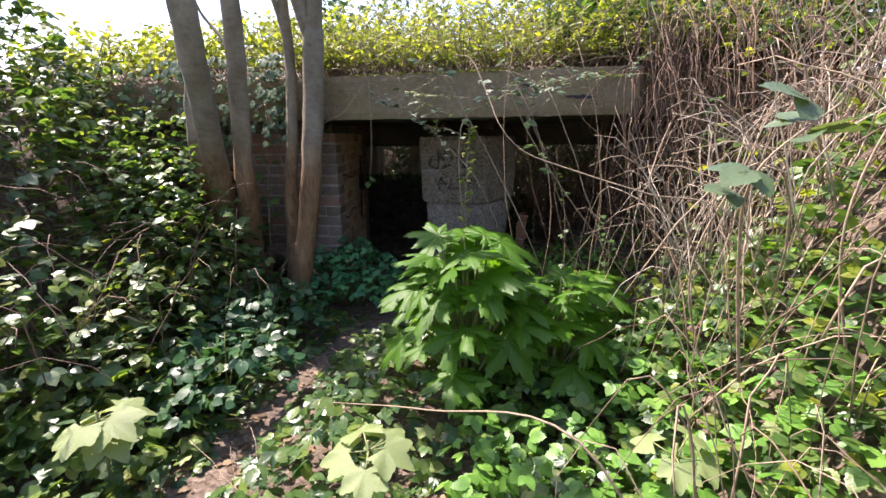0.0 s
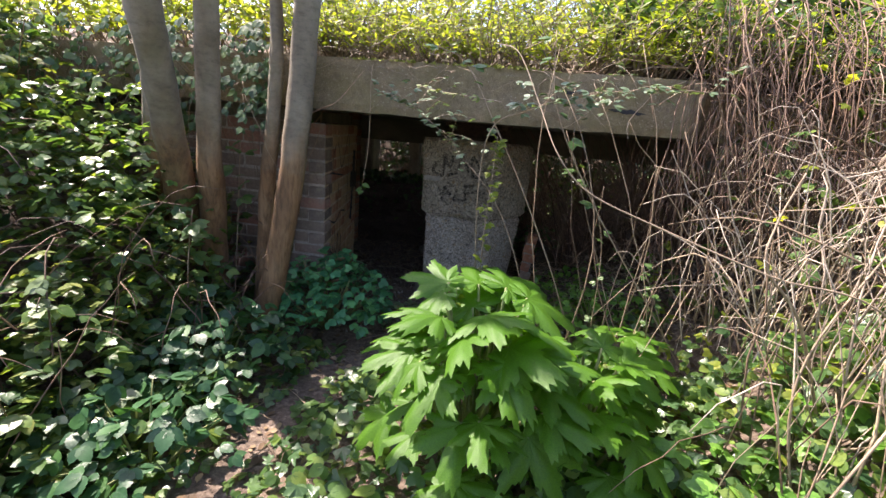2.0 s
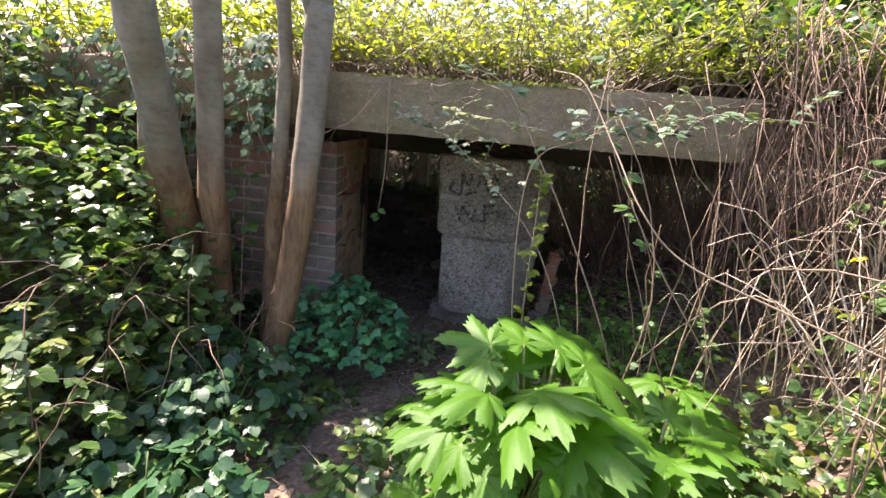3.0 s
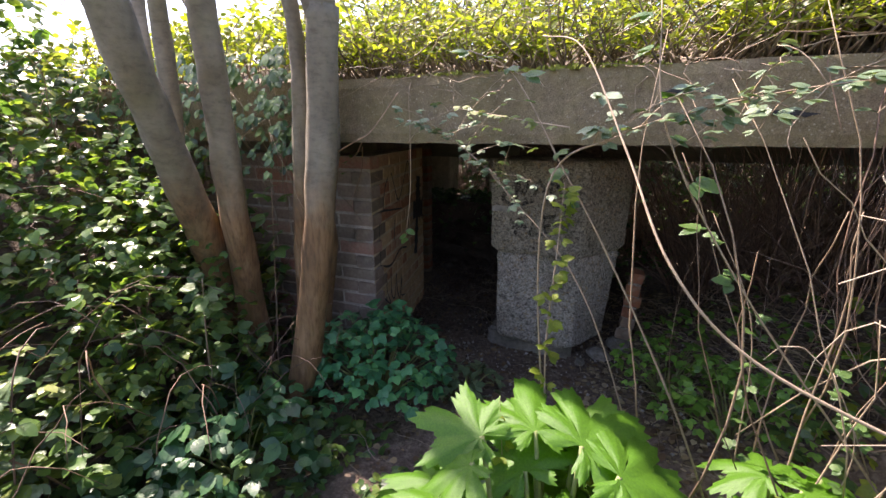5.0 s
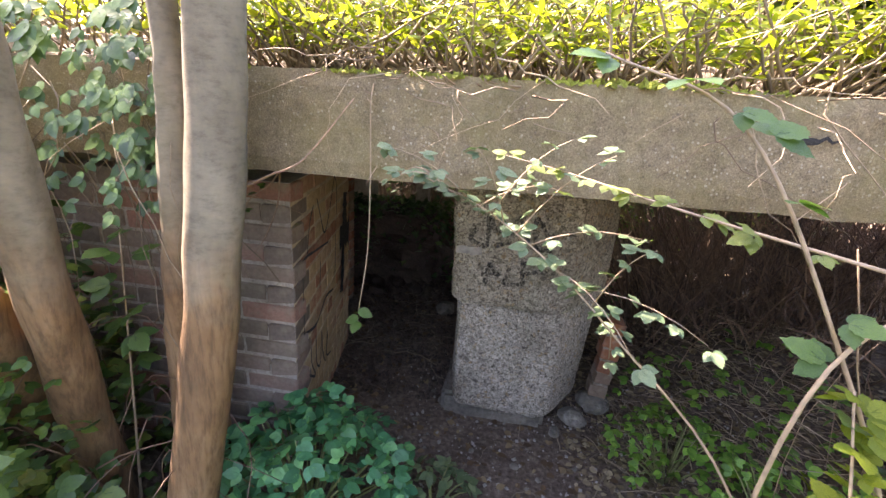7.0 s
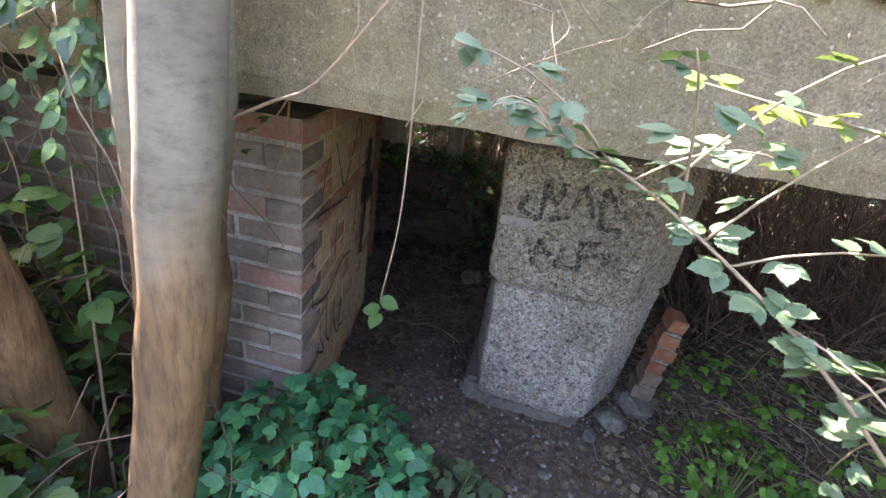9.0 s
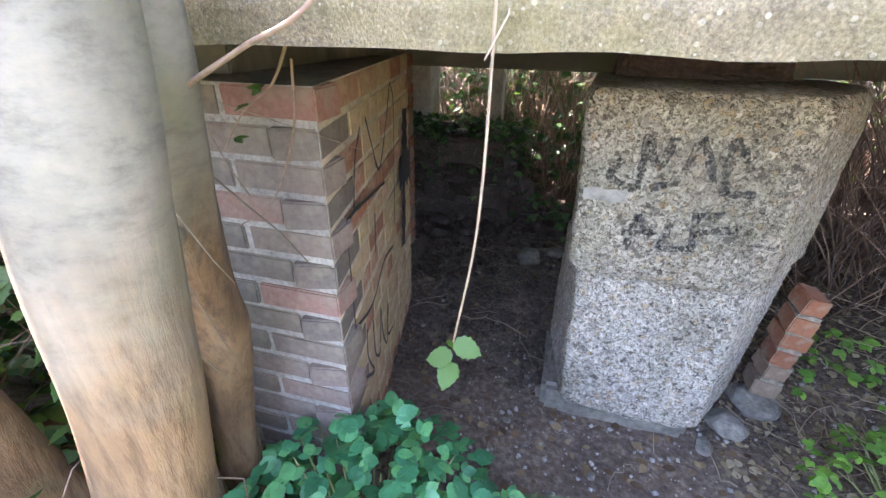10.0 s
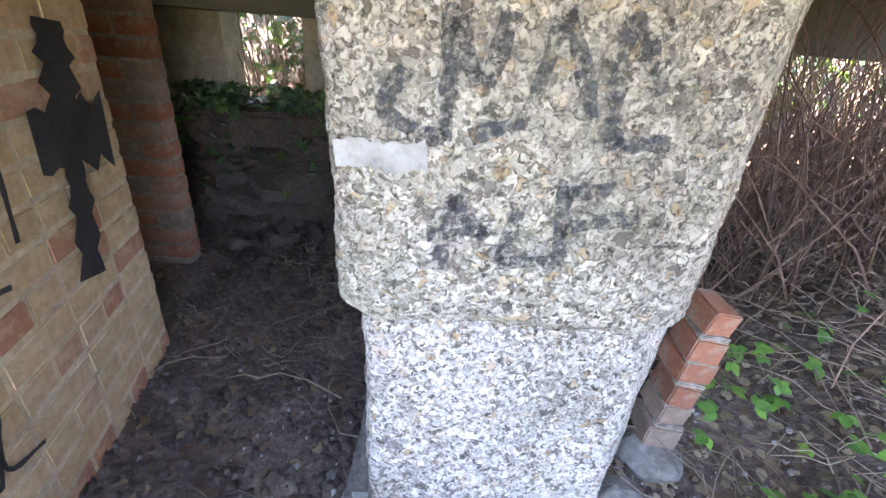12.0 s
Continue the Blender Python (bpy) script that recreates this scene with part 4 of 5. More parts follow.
litter("leaf_litter", 5000, 41, lambda r: (r.uniform(-1.5, 2.2), r.uniform(-0.4, 5.5)), DEAD, 0.015, 0.05, "brown dead leaves strewn over bare soil")


def canes(name, n, seed, start, finish, r, material, label, bow=0.3, sides=5):
    rng = random.Random(seed)
    t = Tubes()
    for _ in range(n):
        a, b = start(rng), finish(rng)
        b = (a[0] + b[0], a[1] + b[1], a[2] + b[2])
        rad = rng.uniform(*r)
        t.add(curve_points(a, b, (rng.uniform(-0.1, 0.1), rng.uniform(-0.1, 0.1), rng.uniform(0.2, 1.0) * bow), 7, 0.012, rng), rad, rad * 0.45, sides)
    return tagged(t.make(name, material), label, "canes", kind="stuff")


def on_ground(x, y, up=0.0):
    return (x, y, ground_height(x, y) + up)


canes("dead_canes", 620, 51, lambda r: (lambda y: on_ground(r.uniform(0.95 + 0.35 * step(1.6, 2.4, y), 2.9), y, r.uniform(0, 0.35)))(r.uniform(0.2, 3.2)), lambda r: (r.uniform(-0.35, 0.6), r.uniform(-0.5, 0.5), r.uniform(-0.1, 0.5)), (0.0012, 0.0036), CANE, "tangle of pale dead bramble canes arching over the bank", 0.45)
canes("dead_canes", 300, 52, lambda r: on_ground(r.uniform(1.3, 2.6), r.uniform(3.0, 5.6), r.uniform(0, 0.3)), lambda r: (r.uniform(-0.5, 0.5), r.uniform(-0.4, 0.4), r.uniform(-0.1, 0.7)), (0.002, 0.005), CANE_DARK, "brown dead canes filling the side opening")
canes("dead_canes", 480, 53, lambda r: on_ground(r.uniform(-3.2, -0.9), r.uniform(0.0, 3.1), r.uniform(0, 0.4)), lambda r: (r.uniform(-0.5, 0.6), r.uniform(-0.5, 0.5), r.uniform(-0.1, 0.6)), (0.0014, 0.0036), CANE_DARK, "brown bramble canes running through the thicket")
canes("fallen_twigs", 160, 54, lambda r: on_ground(r.uniform(-1.2, 1.6), r.uniform(-0.3, 5.0), 0.01), lambda r: (r.uniform(-0.4, 0.4), r.uniform(-0.3, 0.3), 0.01), (0.0015, 0.004), TWIG, "thin fallen twigs on the soil", 0.02)


# ivy and dead stems hanging over the slab's left end
_rng = np.random.default_rng(77)
_n = 420
_x = -0.95 - 2.3 * _rng.uniform(0, 1, _n) ** 1.3
ivy_curtain = tagged(leaf_cloud("ivy_curtain", TRI_OVATE, np.stack([_x, _rng.uniform(2.88, 3.0, _n), 1.72 - 0.55 * _rng.uniform(0, 1, _n) ** 1.2], 1), np.stack([_rng.normal(0, 0.6, _n), np.full(_n, -0.4), np.full(_n, -0.5)], 1), np.tile([0.0, -1.0, 0.5], (_n, 1)), _rng.uniform(0.05, 0.11, _n), BRAMBLE_DARK), "dark green leaves trailing over the slab beside the trees", "ivy", kind="stuff")
canes("hanging_roots", 110, 56, lambda r: (r.uniform(-2.4, -0.9), r.uniform(2.93, 3.0), r.uniform(1.3, 1.6)), lambda r: (r.uniform(-0.3, 0.3), r.uniform(-0.08, 0.2), r.uniform(-0.7, -0.2)), (0.0012, 0.003), TWIG, "thin dry stems hanging below the slab edge", 0.02, 4)
canes("slab_stems", 40, 57, lambda r: (r.uniform(-0.5, 1.2), r.uniform(2.96, 3.0), r.uniform(1.5, 1.62)), lambda r: (r.uniform(-0.35, 0.35), r.uniform(-0.12, -0.03), r.uniform(-0.3, 0.02)), (0.001, 0.0025), CANE, "dry straw-coloured stems trailing down the slab face", 0.03, 4)
canes("slab_stems", 22, 58, lambda r: on_ground(r.uniform(0.5, 1.6), r.uniform(2.3, 2.75), r.uniform(0.2, 0.6)), lambda r: (r.uniform(-0.5, 0.2), r.uniform(-0.1, 0.1), r.uniform(0.5, 1.1)), (0.0012, 0.0035), CANE, "thin dry stems reaching up past the slab", 0.05, 4)


# shrubs over the roof
def roof_shrub(name, n_twigs, leaves_each, seed, x0, x1, y0, y1, tall, material, template, lo, hi, label):
    rng = random.Random(seed)
    nrng = np.random.default_rng(seed)
    t = Tubes()
    places, ways = [], []
    for _ in range(n_twigs):
        x, y = rng.uniform(x0, x1), rng.uniform(y0, y1)
        base = Vector((x, y, roof_earth_height(x, y)))
        lean = Vector((rng.uniform(-0.8, 0.8), rng.uniform(-0.35, 0.3), rng.uniform(0.25, 0.95))) * (0.55 + 0.75 * max(0.0, lumpy(x, y, 1.3, 2.0)))
        top = base + lean * tall
        line = curve_points(base, top, (rng.uniform(-0.06, 0.06), -0.05, 0.03), 6, 0.01, rng)
        t.add(line, 0.0045, 0.0012, 4)
        for _ in range(leaves_each):
            f = rng.uniform(0.2, 1.0)
            p = line[min(6, int(f * 6))].lerp(line[min(6, int(f * 6) + 1)], rng.random())
            places.append(p)
            a = rng.uniform(0, 6.283)
            ways.append((math.cos(a), math.sin(a), rng.uniform(0.0, 0.9)))
    twigs = tagged(t.make("twigs", TWIG), "thin brown twigs of the roof shrubs", "twigs", kind="stuff")
    n = len(places)
    ob = leaf_cloud(name, template, places, ways, np.stack([nrng.normal(0, 0.5, n), nrng.normal(-0.4, 0.4, n), np.full(n, 0.6)], 1), nrng.uniform(lo, hi, n), material)
    return tagged(ob, label, "shrub", kind="stuff")


roof_shrub("roof_shrub", 760, 17, 61, -0.9, 2.2, 3.05, 4.6, 0.6, FRESH, LANCE, 0.025, 0.065, "yellow-green spring shrubs growing on the roof edge")
roof_shrub("roof_shrub", 520, 15, 62, -3.4, -0.7, 3.08, 4.6, 0.5, FRESH, OVATE, 0.025, 0.06, "bright green spring growth on the roof beside the trees")
roof_shrub("roof_shrub", 380, 20, 63, 0.9, 3.2, 3.08, 4.4, 0.6, BRAMBLE, OVATE, 0.03, 0.07, "darker green leaves over the corner of the roof")
roof_shrub("roof_shrub", 280, 20, 66, -0.9, 1.5, 3.03, 3.35, 0.34, FRESH, LANCE, 0.022, 0.05, "yellow-green young leaves hanging over the slab edge")
roof_shrub("roof_shrub", 420, 22, 67, 0.8, 2.6, 3.3, 3.9, 0.32, BRAMBLE, TRI_SERRATE, 0.04, 0.09, "bramble leaves covering the earth above the side opening")
canes("roof_grass", 220, 64, lambda r: (lambda x, y: (x, y, roof_earth_height(x, y)))(r.uniform(-1.0, 1.6), r.uniform(3.08, 3.6)), lambda r: (r.uniform(-0.3, 0.3), r.uniform(-0.25, 0.05), r.uniform(-0.02, 0.25)), (0.001, 0.0025), CANE, "dry straw-coloured stems trailing over the roof edge", 0.08, 3)

# growth behind the shelter, seen through the openings
def back_area(rng):
    return rng.uniform(-3.0, 4.5), rng.uniform(6.5, 9.5)


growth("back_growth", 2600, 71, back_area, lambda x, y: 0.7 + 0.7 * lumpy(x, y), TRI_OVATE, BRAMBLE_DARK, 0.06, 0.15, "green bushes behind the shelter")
# tall leaf mass added to block the sky and dim the rear opening
growth("back_growth", 3400, 171, lambda r: (r.uniform(-3.0, 2.0), r.uniform(6.7, 8.4)), lambda x, y: 1.9 + 0.9 * lumpy(x, y), TRI_OVATE, BRAMBLE_DARK, 0.09, 0.2, "tall dark bushes added to shade the rear of the shelter")
canes("back_canes", 260, 72, lambda r: on_ground(r.uniform(-2.0, 4.0), r.uniform(6.4, 8.2), 0), lambda r: (r.uniform(-0.4, 0.4), r.uniform(-0.3, 0.3), r.uniform(0.4, 1.8)), (0.003, 0.008), TWIG, "bare brown stems behind the shelter")
canes("back_canes", 1500, 73, lambda r: on_ground(r.uniform(0.9, 3.4), r.uniform(4.6, 6.8), 0), lambda r: (r.uniform(-0.9, 0.9), r.uniform(-0.4, 0.4), r.uniform(0.2, 1.5)), (0.0015, 0.005), CANE_DARK, "tangle of bare dark twigs beyond the side opening", 0.2, 4)
growth("back_growth", 1500, 173, lambda r: (r.uniform(0.8, 3.6), r.uniform(6.3, 8.2)), lambda x, y: 0.5 + 0.7 * lumpy(x, y), TRI_OVATE, BRAMBLE, 0.05, 0.12, "leafy bushes beyond the side opening")
canes("back_canes", 900, 174, lambda r: on_ground(r.uniform(-1.6, 1.0), r.uniform(6.3, 7.6), 0), lambda r: (r.uniform(-0.6, 0.6), r.uniform(-0.3, 0.3), r.uniform(0.4, 1.6)), (0.0015, 0.005), CANE, "pale dry stems and twigs behind the rear opening", 0.2, 4)
canes("dead_canes", 420, 175, lambda r: (r.uniform(1.15, 2.1), r.uniform(2.85, 3.25), r.uniform(1.3, 2.0)), lambda r: (r.uniform(-0.25, 0.35), r.uniform(-0.35, -0.02), r.uniform(-1.1, -0.2)), (0.0012, 0.0035), CANE_DARK, "brown dead canes draped over the end of the lintel", 0.15, 4)


# ---- hanging stem in the doorway ----
def build_hanging_vine():
    root = new("hanging_vine")
    root.location = (-0.415, 2.995, 1.48)
    tagged(root, "thin pale stem hanging from the roof edge with three green leaves", "vine")
    t = Tubes()
    t.add(through_points([(0, 0.0, 0.06), (0.0, -0.02, 0.0), (0.0, -0.015, -0.18), (-0.008, -0.008, -0.38), (-0.035, 0.0, -0.56)], 5), 0.0022, 0.0016, 5)
    t.make("stem", CANE, root)
    spots = []
    for a in (0.0, 1.5, 3.2, 4.6):
        spots.append(((-0.035, 0.0, -0.56 - 0.008 * a), (math.cos(a), math.sin(a), -0.3), (0.2 * math.cos(a), -0.6, 0.8), 0.046))
    leaf_objects(root, [SERRATE], BRAMBLE, spots)
    return root


build_hanging_vine()


# ---- arching bramble sprays, single and countable ----
def build_spray(keys, r0, seed, leaves, size, material, label, stem=CANE, from_f=0.25, side=0):
    rng = random.Random(seed)
    base = Vector(keys[0])
    root = new("bramble_spray")
    root.location = base
    tagged(root, label, "bramble", "arching bramble stems")
    line = [p - base for p in through_points(keys, 7)]
    t = Tubes()
    t.add(line, r0, r0 * 0.4, 6)
    t.make("stem", stem, root)
    spots, twig_lines = [], []
    for i in range(side):
        k = int((from_f + (1 - from_f) * (i + 0.3) / side) * (len(line) - 1))
        out = Vector((rng.uniform(-0.15, 0.2), rng.uniform(-0.12, 0.08), rng.uniform(-0.1, 0.14)))
        twig_lines.append(curve_points(line[k], line[k] + out, (0, 0, 0.02), 5))
        twig = Tubes()
        twig.add(twig_lines[-1], r0 * 0.5, r0 * 0.25, 4)
        twig.make("side_stem", stem, root)
        for p in twig_lines[-1][1:]:
            a = rng.uniform(0, 6.283)
            spots.append((p, (math.cos(a), math.sin(a), rng.uniform(-0.4, 0.4)), (rng.uniform(-0.5, 0.5), -0.4, 1.0), size * rng.uniform(0.6, 1.2)))
    for i in range(leaves):
        f = from_f + (1 - from_f) * (i + 0.5) / leaves
        k = min(len(line) - 2, int(f * (len(line) - 1)))
        p = line[k].lerp(line[k + 1], rng.random())
        a = rng.uniform(0, 6.283)
        way = Vector((math.cos(a), math.sin(a), rng.uniform(-0.3, 0.5)))
        spots.append((p, way, (rng.uniform(-0.4, 0.4), -0.5, 1.0), size * rng.uniform(0.7, 1.15)))
    if spots:
        leaf_objects(root, [TRI_SERRATE], material, spots)
    return root


build_spray([on_ground(0.38, 2.45), (0.27, 2.36, 0.7), (0.26, 2.32, 1.22), (0.4, 2.35, 1.34), (0.58, 2.36, 1.4), (0.8, 2.38, 1.44), (1.1, 2.42, 1.45)], 0.0032, 81, 16, 0.056, GREYED, "arching bramble stem with grey-green leaves before the opening", CANE, 0.45, 15)
build_spray([on_ground(0.33, 2.36), (0.31, 2.27, 0.5), (0.295, 2.22, 0.85), (0.3, 2.27, 1.1), (0.3, 2.32, 1.24)], 0.003, 82, 46, 0.046, FRESH, "upright bramble shoot with sunlit yellow-green leaves", CANE, 0.3)
build_spray([on_ground(0.48, 2.32), (0.45, 2.26, 0.4), (0.42, 2.24, 0.72)], 0.004, 88, 22, 0.055, FRESH, "short bramble shoot with fresh yellow-green leaves", CANE, 0.3)
for i, (x, y, lean, tall, kind, size) in enumerate([(0.75, 2.35, 0.1, 0.55, FRESH, 0.06), (0.85, 2.6, -0.2, 1.15, BRAMBLE, 0.055), (1.05, 2.55, -0.1, 0.7, BRAMBLE, 0.06)]):
    g = ground_height(x, y)
    build_spray([(x, y, g), (x - 0.05, y - 0.04, g + 0.35 * tall), (x + 0.4 * lean, y - 0.06, g + 0.75 * tall), (x + lean, y - 0.02, g + tall)], 0.0025, 190 + i, 17, size * 0.85, kind, "arching bramble shoot with mixed green leaves before the opening", CANE, 0.2)
build_spray([on_ground(0.66, 2.55), (0.38, 2.5, 0.85), (0.12, 2.54, 1.17), (-0.06, 2.6, 1.31), (-0.2, 2.63, 1.37)], 0.0028, 83, 30, 0.042, GREYED, "bramble cane with grey-green leaves reaching across the lintel", CANE, 0.5, 12)
build_spray([(0.3, 2.33, 1.36), (0.16, 2.45, 1.38), (0.04, 2.58, 1.4), (-0.08, 2.63, 1.42)], 0.0022, 183, 18, 0.04, YELLOW, "thin bramble tip with pale young leaves before the slab", CANE, 0.1)
build_spray([on_ground(0.85, 2.65), (0.62, 2.42, 0.62), (0.42, 2.36, 1.04), (0.29, 2.34, 1.27), (0.16, 2.36, 1.48), (0.03, 2.42, 1.55)], 0.0035, 89, 8, 0.07, BRAMBLE, "long thin bramble cane slanting up past the lintel", CANE, 0.5)
build_spray([on_ground(1.3, 2.7), (1.0, 2.5, 0.6), (0.7, 2.4, 1.0), (0.5, 2.36, 1.35), (0.46, 2.4, 1.62)], 0.0035, 80, 8, 0.08, BRAMBLE, "thin bramble cane rising past the slab edge", CANE, 0.5)
build_spray([on_ground(0.3, 1.98), (0.26, 2.03, 0.5), (0.22, 2.1, 0.8)], 0.0025, 84, 8, 0.04, FRESH, "thin upright shoot rising through hogweed", GREEN_STEM, 0.5)
build_spray([on_ground(1.5, 1.7), (1.2, 1.66, 0.93), (0.95, 1.68, 1.0), (0.72, 1.74, 1.07), (0.56, 1.77, 1.13), (0.475, 1.79, 1.215), (0.42, 1.88, 1.33), (0.349, 1.985, 1.468), (0.28, 2.05, 1.5)], 0.0026, 85, 0, 0.1, BRAMBLE, "long pale bare bramble cane arching over hogweed", CANE)
canes("dead_canes", 220, 185, lambda r: on_ground(r.uniform(1.15, 2.1), r.uniform(1.7, 2.75), r.uniform(0.1, 0.5)), lambda r: (r.uniform(-0.45, 0.3), r.uniform(-0.3, 0.3), r.uniform(0.0, 0.6)), (0.0014, 0.0034), PALE_CANE, "tangle of bleached dead canes before the side opening", 0.3)
build_spray([on_ground(1.4, 2.0), (1.12, 1.8, 0.85), (0.98, 1.75, 1.0), (0.99, 1.78, 1.1), (1.03, 1.8, 1.22)], 0.0045, 86, 0, 0.1, BRAMBLE, "bare pale bramble cane crooked above the bank")
build_spray([on_ground(1.0, 1.0), (0.7, 1.1, 0.5), (0.3, 1.3, 0.4), (-0.1, 1.5, 0.25)], 0.004, 87, 0, 0.1, BRAMBLE, "bare dry cane lying across low plants")
build_spray([on_ground(-1.22, 2.92), (-1.18, 2.93, 0.6), (-1.14, 2.93, 1.1)], 0.005, 79, 14, 0.12, BRAMBLE, "upright bramble shoot with fresh green leaves between the trunks", CANE, 0.35)
build_spray([on_ground(-1.15, 2.45), (-1.12, 2.45, 0.5), (-1.05, 2.42, 0.8)], 0.005, 78, 14, 0.12, BRAMBLE, "bramble shoot with fresh green leaves beside the trunks", CANE, 0.3)
for i, (x, y, lean, tall) in enumerate([(1.5, 1.5, 0.3, 1.2), (1.7, 1.2, 0.2, 1.1), (1.9, 1.6, 0.4, 1.2), (2.1, 1.3, 0.5, 1.1), (1.25, 1.8, 0.15, 1.1)]):
    g = ground_height(x, y)
    build_spray([(x, y, g), (x - 0.1, y, g + 0.4 * tall), (x + 0.05, y + 0.05, g + 0.75 * tall), (x + lean, y + 0.1, g + tall)], 0.004, 90 + i, 0, 0.1, BRAMBLE, "bare pale bramble cane standing on the bank")


REDDISH = stem_material("reddish_cane", (0.22, 0.13, 0.09), (0.42, 0.29, 0.21))
build_spray([(-0.99, 2.95, 1.1), (-0.81, 2.93, 1.225), (-0.671, 2.93, 1.298), (-0.574, 2.93, 1.348), (-0.45, 2.95, 1.5)], 0.0045, 301, 0, 0.05, BRAMBLE, "bare reddish bramble cane slanting past the lintel", REDDISH)
build_spray([(-0.72, 3.1, 1.31), (-0.796, 3.15, 1.237), (-0.86, 3.15, 1.19), (-0.918, 3.15, 1.118)], 0.003, 302, 3, 0.05, BRAMBLE, "thin reddish stem hanging before the brick wall", REDDISH)
build_spray([(-0.8, 3.22, 1.27), (-0.83, 3.24, 1.14), (-0.905, 3.24, 0.99), (-1.01, 3.24, 0.92)], 0.003, 303, 0, 0.05, BRAMBLE, "thorny reddish stem trailing down the brick wall", REDDISH)
build_spray([(-0.92, 3.17, 1.2), (-0.79, 3.22, 1.15), (-0.8, 3.5, 1.04), (-0.81, 3.634, 0.97)], 0.0012, 304, 0, 0.05, BRAMBLE, "dry straw-coloured stalk across the brick corner")
build_spray([(0.95, 0.98, 0.75), (0.88, 0.9, 1.0), (0.86, 0.85, 1.13), (0.95, 0.86, 1.22)], 0.003, 305, 5, 0.1, GREYED, "bramble tip with broad grey-green leaves beside the walker", CANE, 0.55)


# ---- sycamore seedlings by the path ----
def build_seedling(x, y, height, count, size, seed, label):
    rng = random.Random(seed)
    g = ground_height(x, y)
    root = new("sycamore_seedling")
    root.location = (x, y, g)
    tagged(root, label, "seedling", "sycamore seedlings")
    t, spots = Tubes(), []
    t.add(curve_points((0, 0, -0.02), (0.02, 0, height), (0.01, 0, 0), 5), 0.006, 0.004, 6)
    for i in range(count):
        a = i * 2.4 + rng.uniform(-0.3, 0.3)
        d = Vector((math.cos(a), math.sin(a), 0.0))
        p = Vector((0.02, 0, height * rng.uniform(0.8, 1.0))) + d * 0.06
        stalk = Tubes()
        stalk.add([(0.02, 0, height * 0.9), p], 0.003, 0.002, 4)
        stalk.make("stalk", GREEN_STEM, root)
        spots.append((p, d + Vector((0, 0, -0.25)), Vector((0.3 * d.x, 0.3 * d.y - 0.25, 1)), size * rng.uniform(0.85, 1.1)))
    t.make("stem", GREEN_STEM, root)
    leaf_objects(root, [SYCAMORE], PALE, spots)
    return root


build_seedling(-0.76, 1.18, 0.36, 7, 0.11, 1, "sycamore seedling with drooping pale green lobed leaves")
build_seedling(0.12, 1.22, 0.34, 6, 0.1, 2, "sycamore seedling with pale green lobed leaves beside the path")
build_seedling(0.95, 1.25, 0.4, 4, 0.08, 3, "sycamore seedling with pale green lobed leaves among canes")


# ---- loose bricks and stones by the pier ----
def brick_bm(w, d, h, seed=0.0):
    bm = box_bm(-w / 2, w / 2, -d / 2, d / 2, -h / 2, h / 2, 0.004)
    for v in bm.verts:
        v.co = v.co + Vector((noise.noise(v.co * 30 + Vector((seed, 0, 0))), noise.noise(v.co * 30 + Vector((0, seed, 0))), noise.noise(v.co * 30 + Vector((0, 0, seed))))) * 0.0025
    return bm


def build_brick_stack():
    root = new("brick_stack")
    root.location = (0.555, 4.08, ground_height(0.555, 4.08) + 0.07)
    tagged(root, "broken leaning stack of red bricks with pale mortar beside the pier", "bricks")
    for i in range(6):
        ob = part("brick", brick_bm(0.094 - 0.012 * (i % 3), 0.11, 0.069, i * 3.1), BRICK_OLD, root)
        ob.matrix_local = pose(-0.02 + 0.006 * i + 0.008 * (i % 2), 0.012 * (i % 2), 0.04 + 0.074 * i, 3 * (i % 2), 5 + 3 * (i % 3), -4 + 7 * (i % 2))
        if i < 5:
            m = part("mortar", roughen(box_bm(-0.038, 0.038, -0.05, 0.05, -0.007, 0.007, 0.003, 2), 0.006, 30, i), DIRTY_MORTAR, root)
            m.matrix_local = pose(-0.012 + 0.006 * i, 0.0, 0.077 + 0.074 * i, 0, 6, -4)
    return root


build_brick_stack()


def build_stone(x, y, w, d, h, seed, label="rough grey lump of broken concrete on the soil"):
    bm = bmesh.new()
    bmesh.ops.create_icosphere(bm, subdivisions=3, radius=0.5)
    for v in bm.verts:
        p = v.co.copy()
        v.co = Vector((p.x * w, p.y * d, max(p.z, -0.25) * h)) * (1 + 0.35 * noise.noise(p * 2.2 + Vector((seed, 0, 0))))
    ob = part("stone", bm, RUBBLE)
    ob.location = (x, y, ground_height(x, y) + 0.18 * h)
    ob.rotation_euler = (0, 0, seed)
    return tagged(ob, label, "stone", "loose stones")


for i, (x, y, w) in enumerate([(0.4, 3.92, 0.15), (0.3, 3.8, 0.07), (0.53, 4.05, 0.2), (-0.28, 3.9, 0.08), (-0.95, 2.55, 0.2), (0.1, 3.5, 0.04), (-0.1, 3.55, 0.03), (-0.4, 3.7, 0.03), (-0.35, 3.95, 0.04), (0.2, 3.45, 0.03), (-1.35, 2.7, 0.3), (-0.45, 5.0, 0.18), (-0.3, 5.15, 0.12)]):
    build_stone(x, y, w, w * 0.8, w * 0.6, 1.3 * i)


# clods and small rubble on the shelter floor, dark clods for its shade
_clod = (np.array([(0.5, 0, 0), (-0.5, 0.1, 0), (0, 0.45, 0), (0.05, -0.5, 0), (0, 0, 0.35), (0.1, 0, -0.35)]), [(0, 2, 4), (2, 1, 4), (1, 3, 4), (3, 0, 4), (2, 0, 5), (1, 2, 5), (3, 1, 5), (0, 3, 5)])


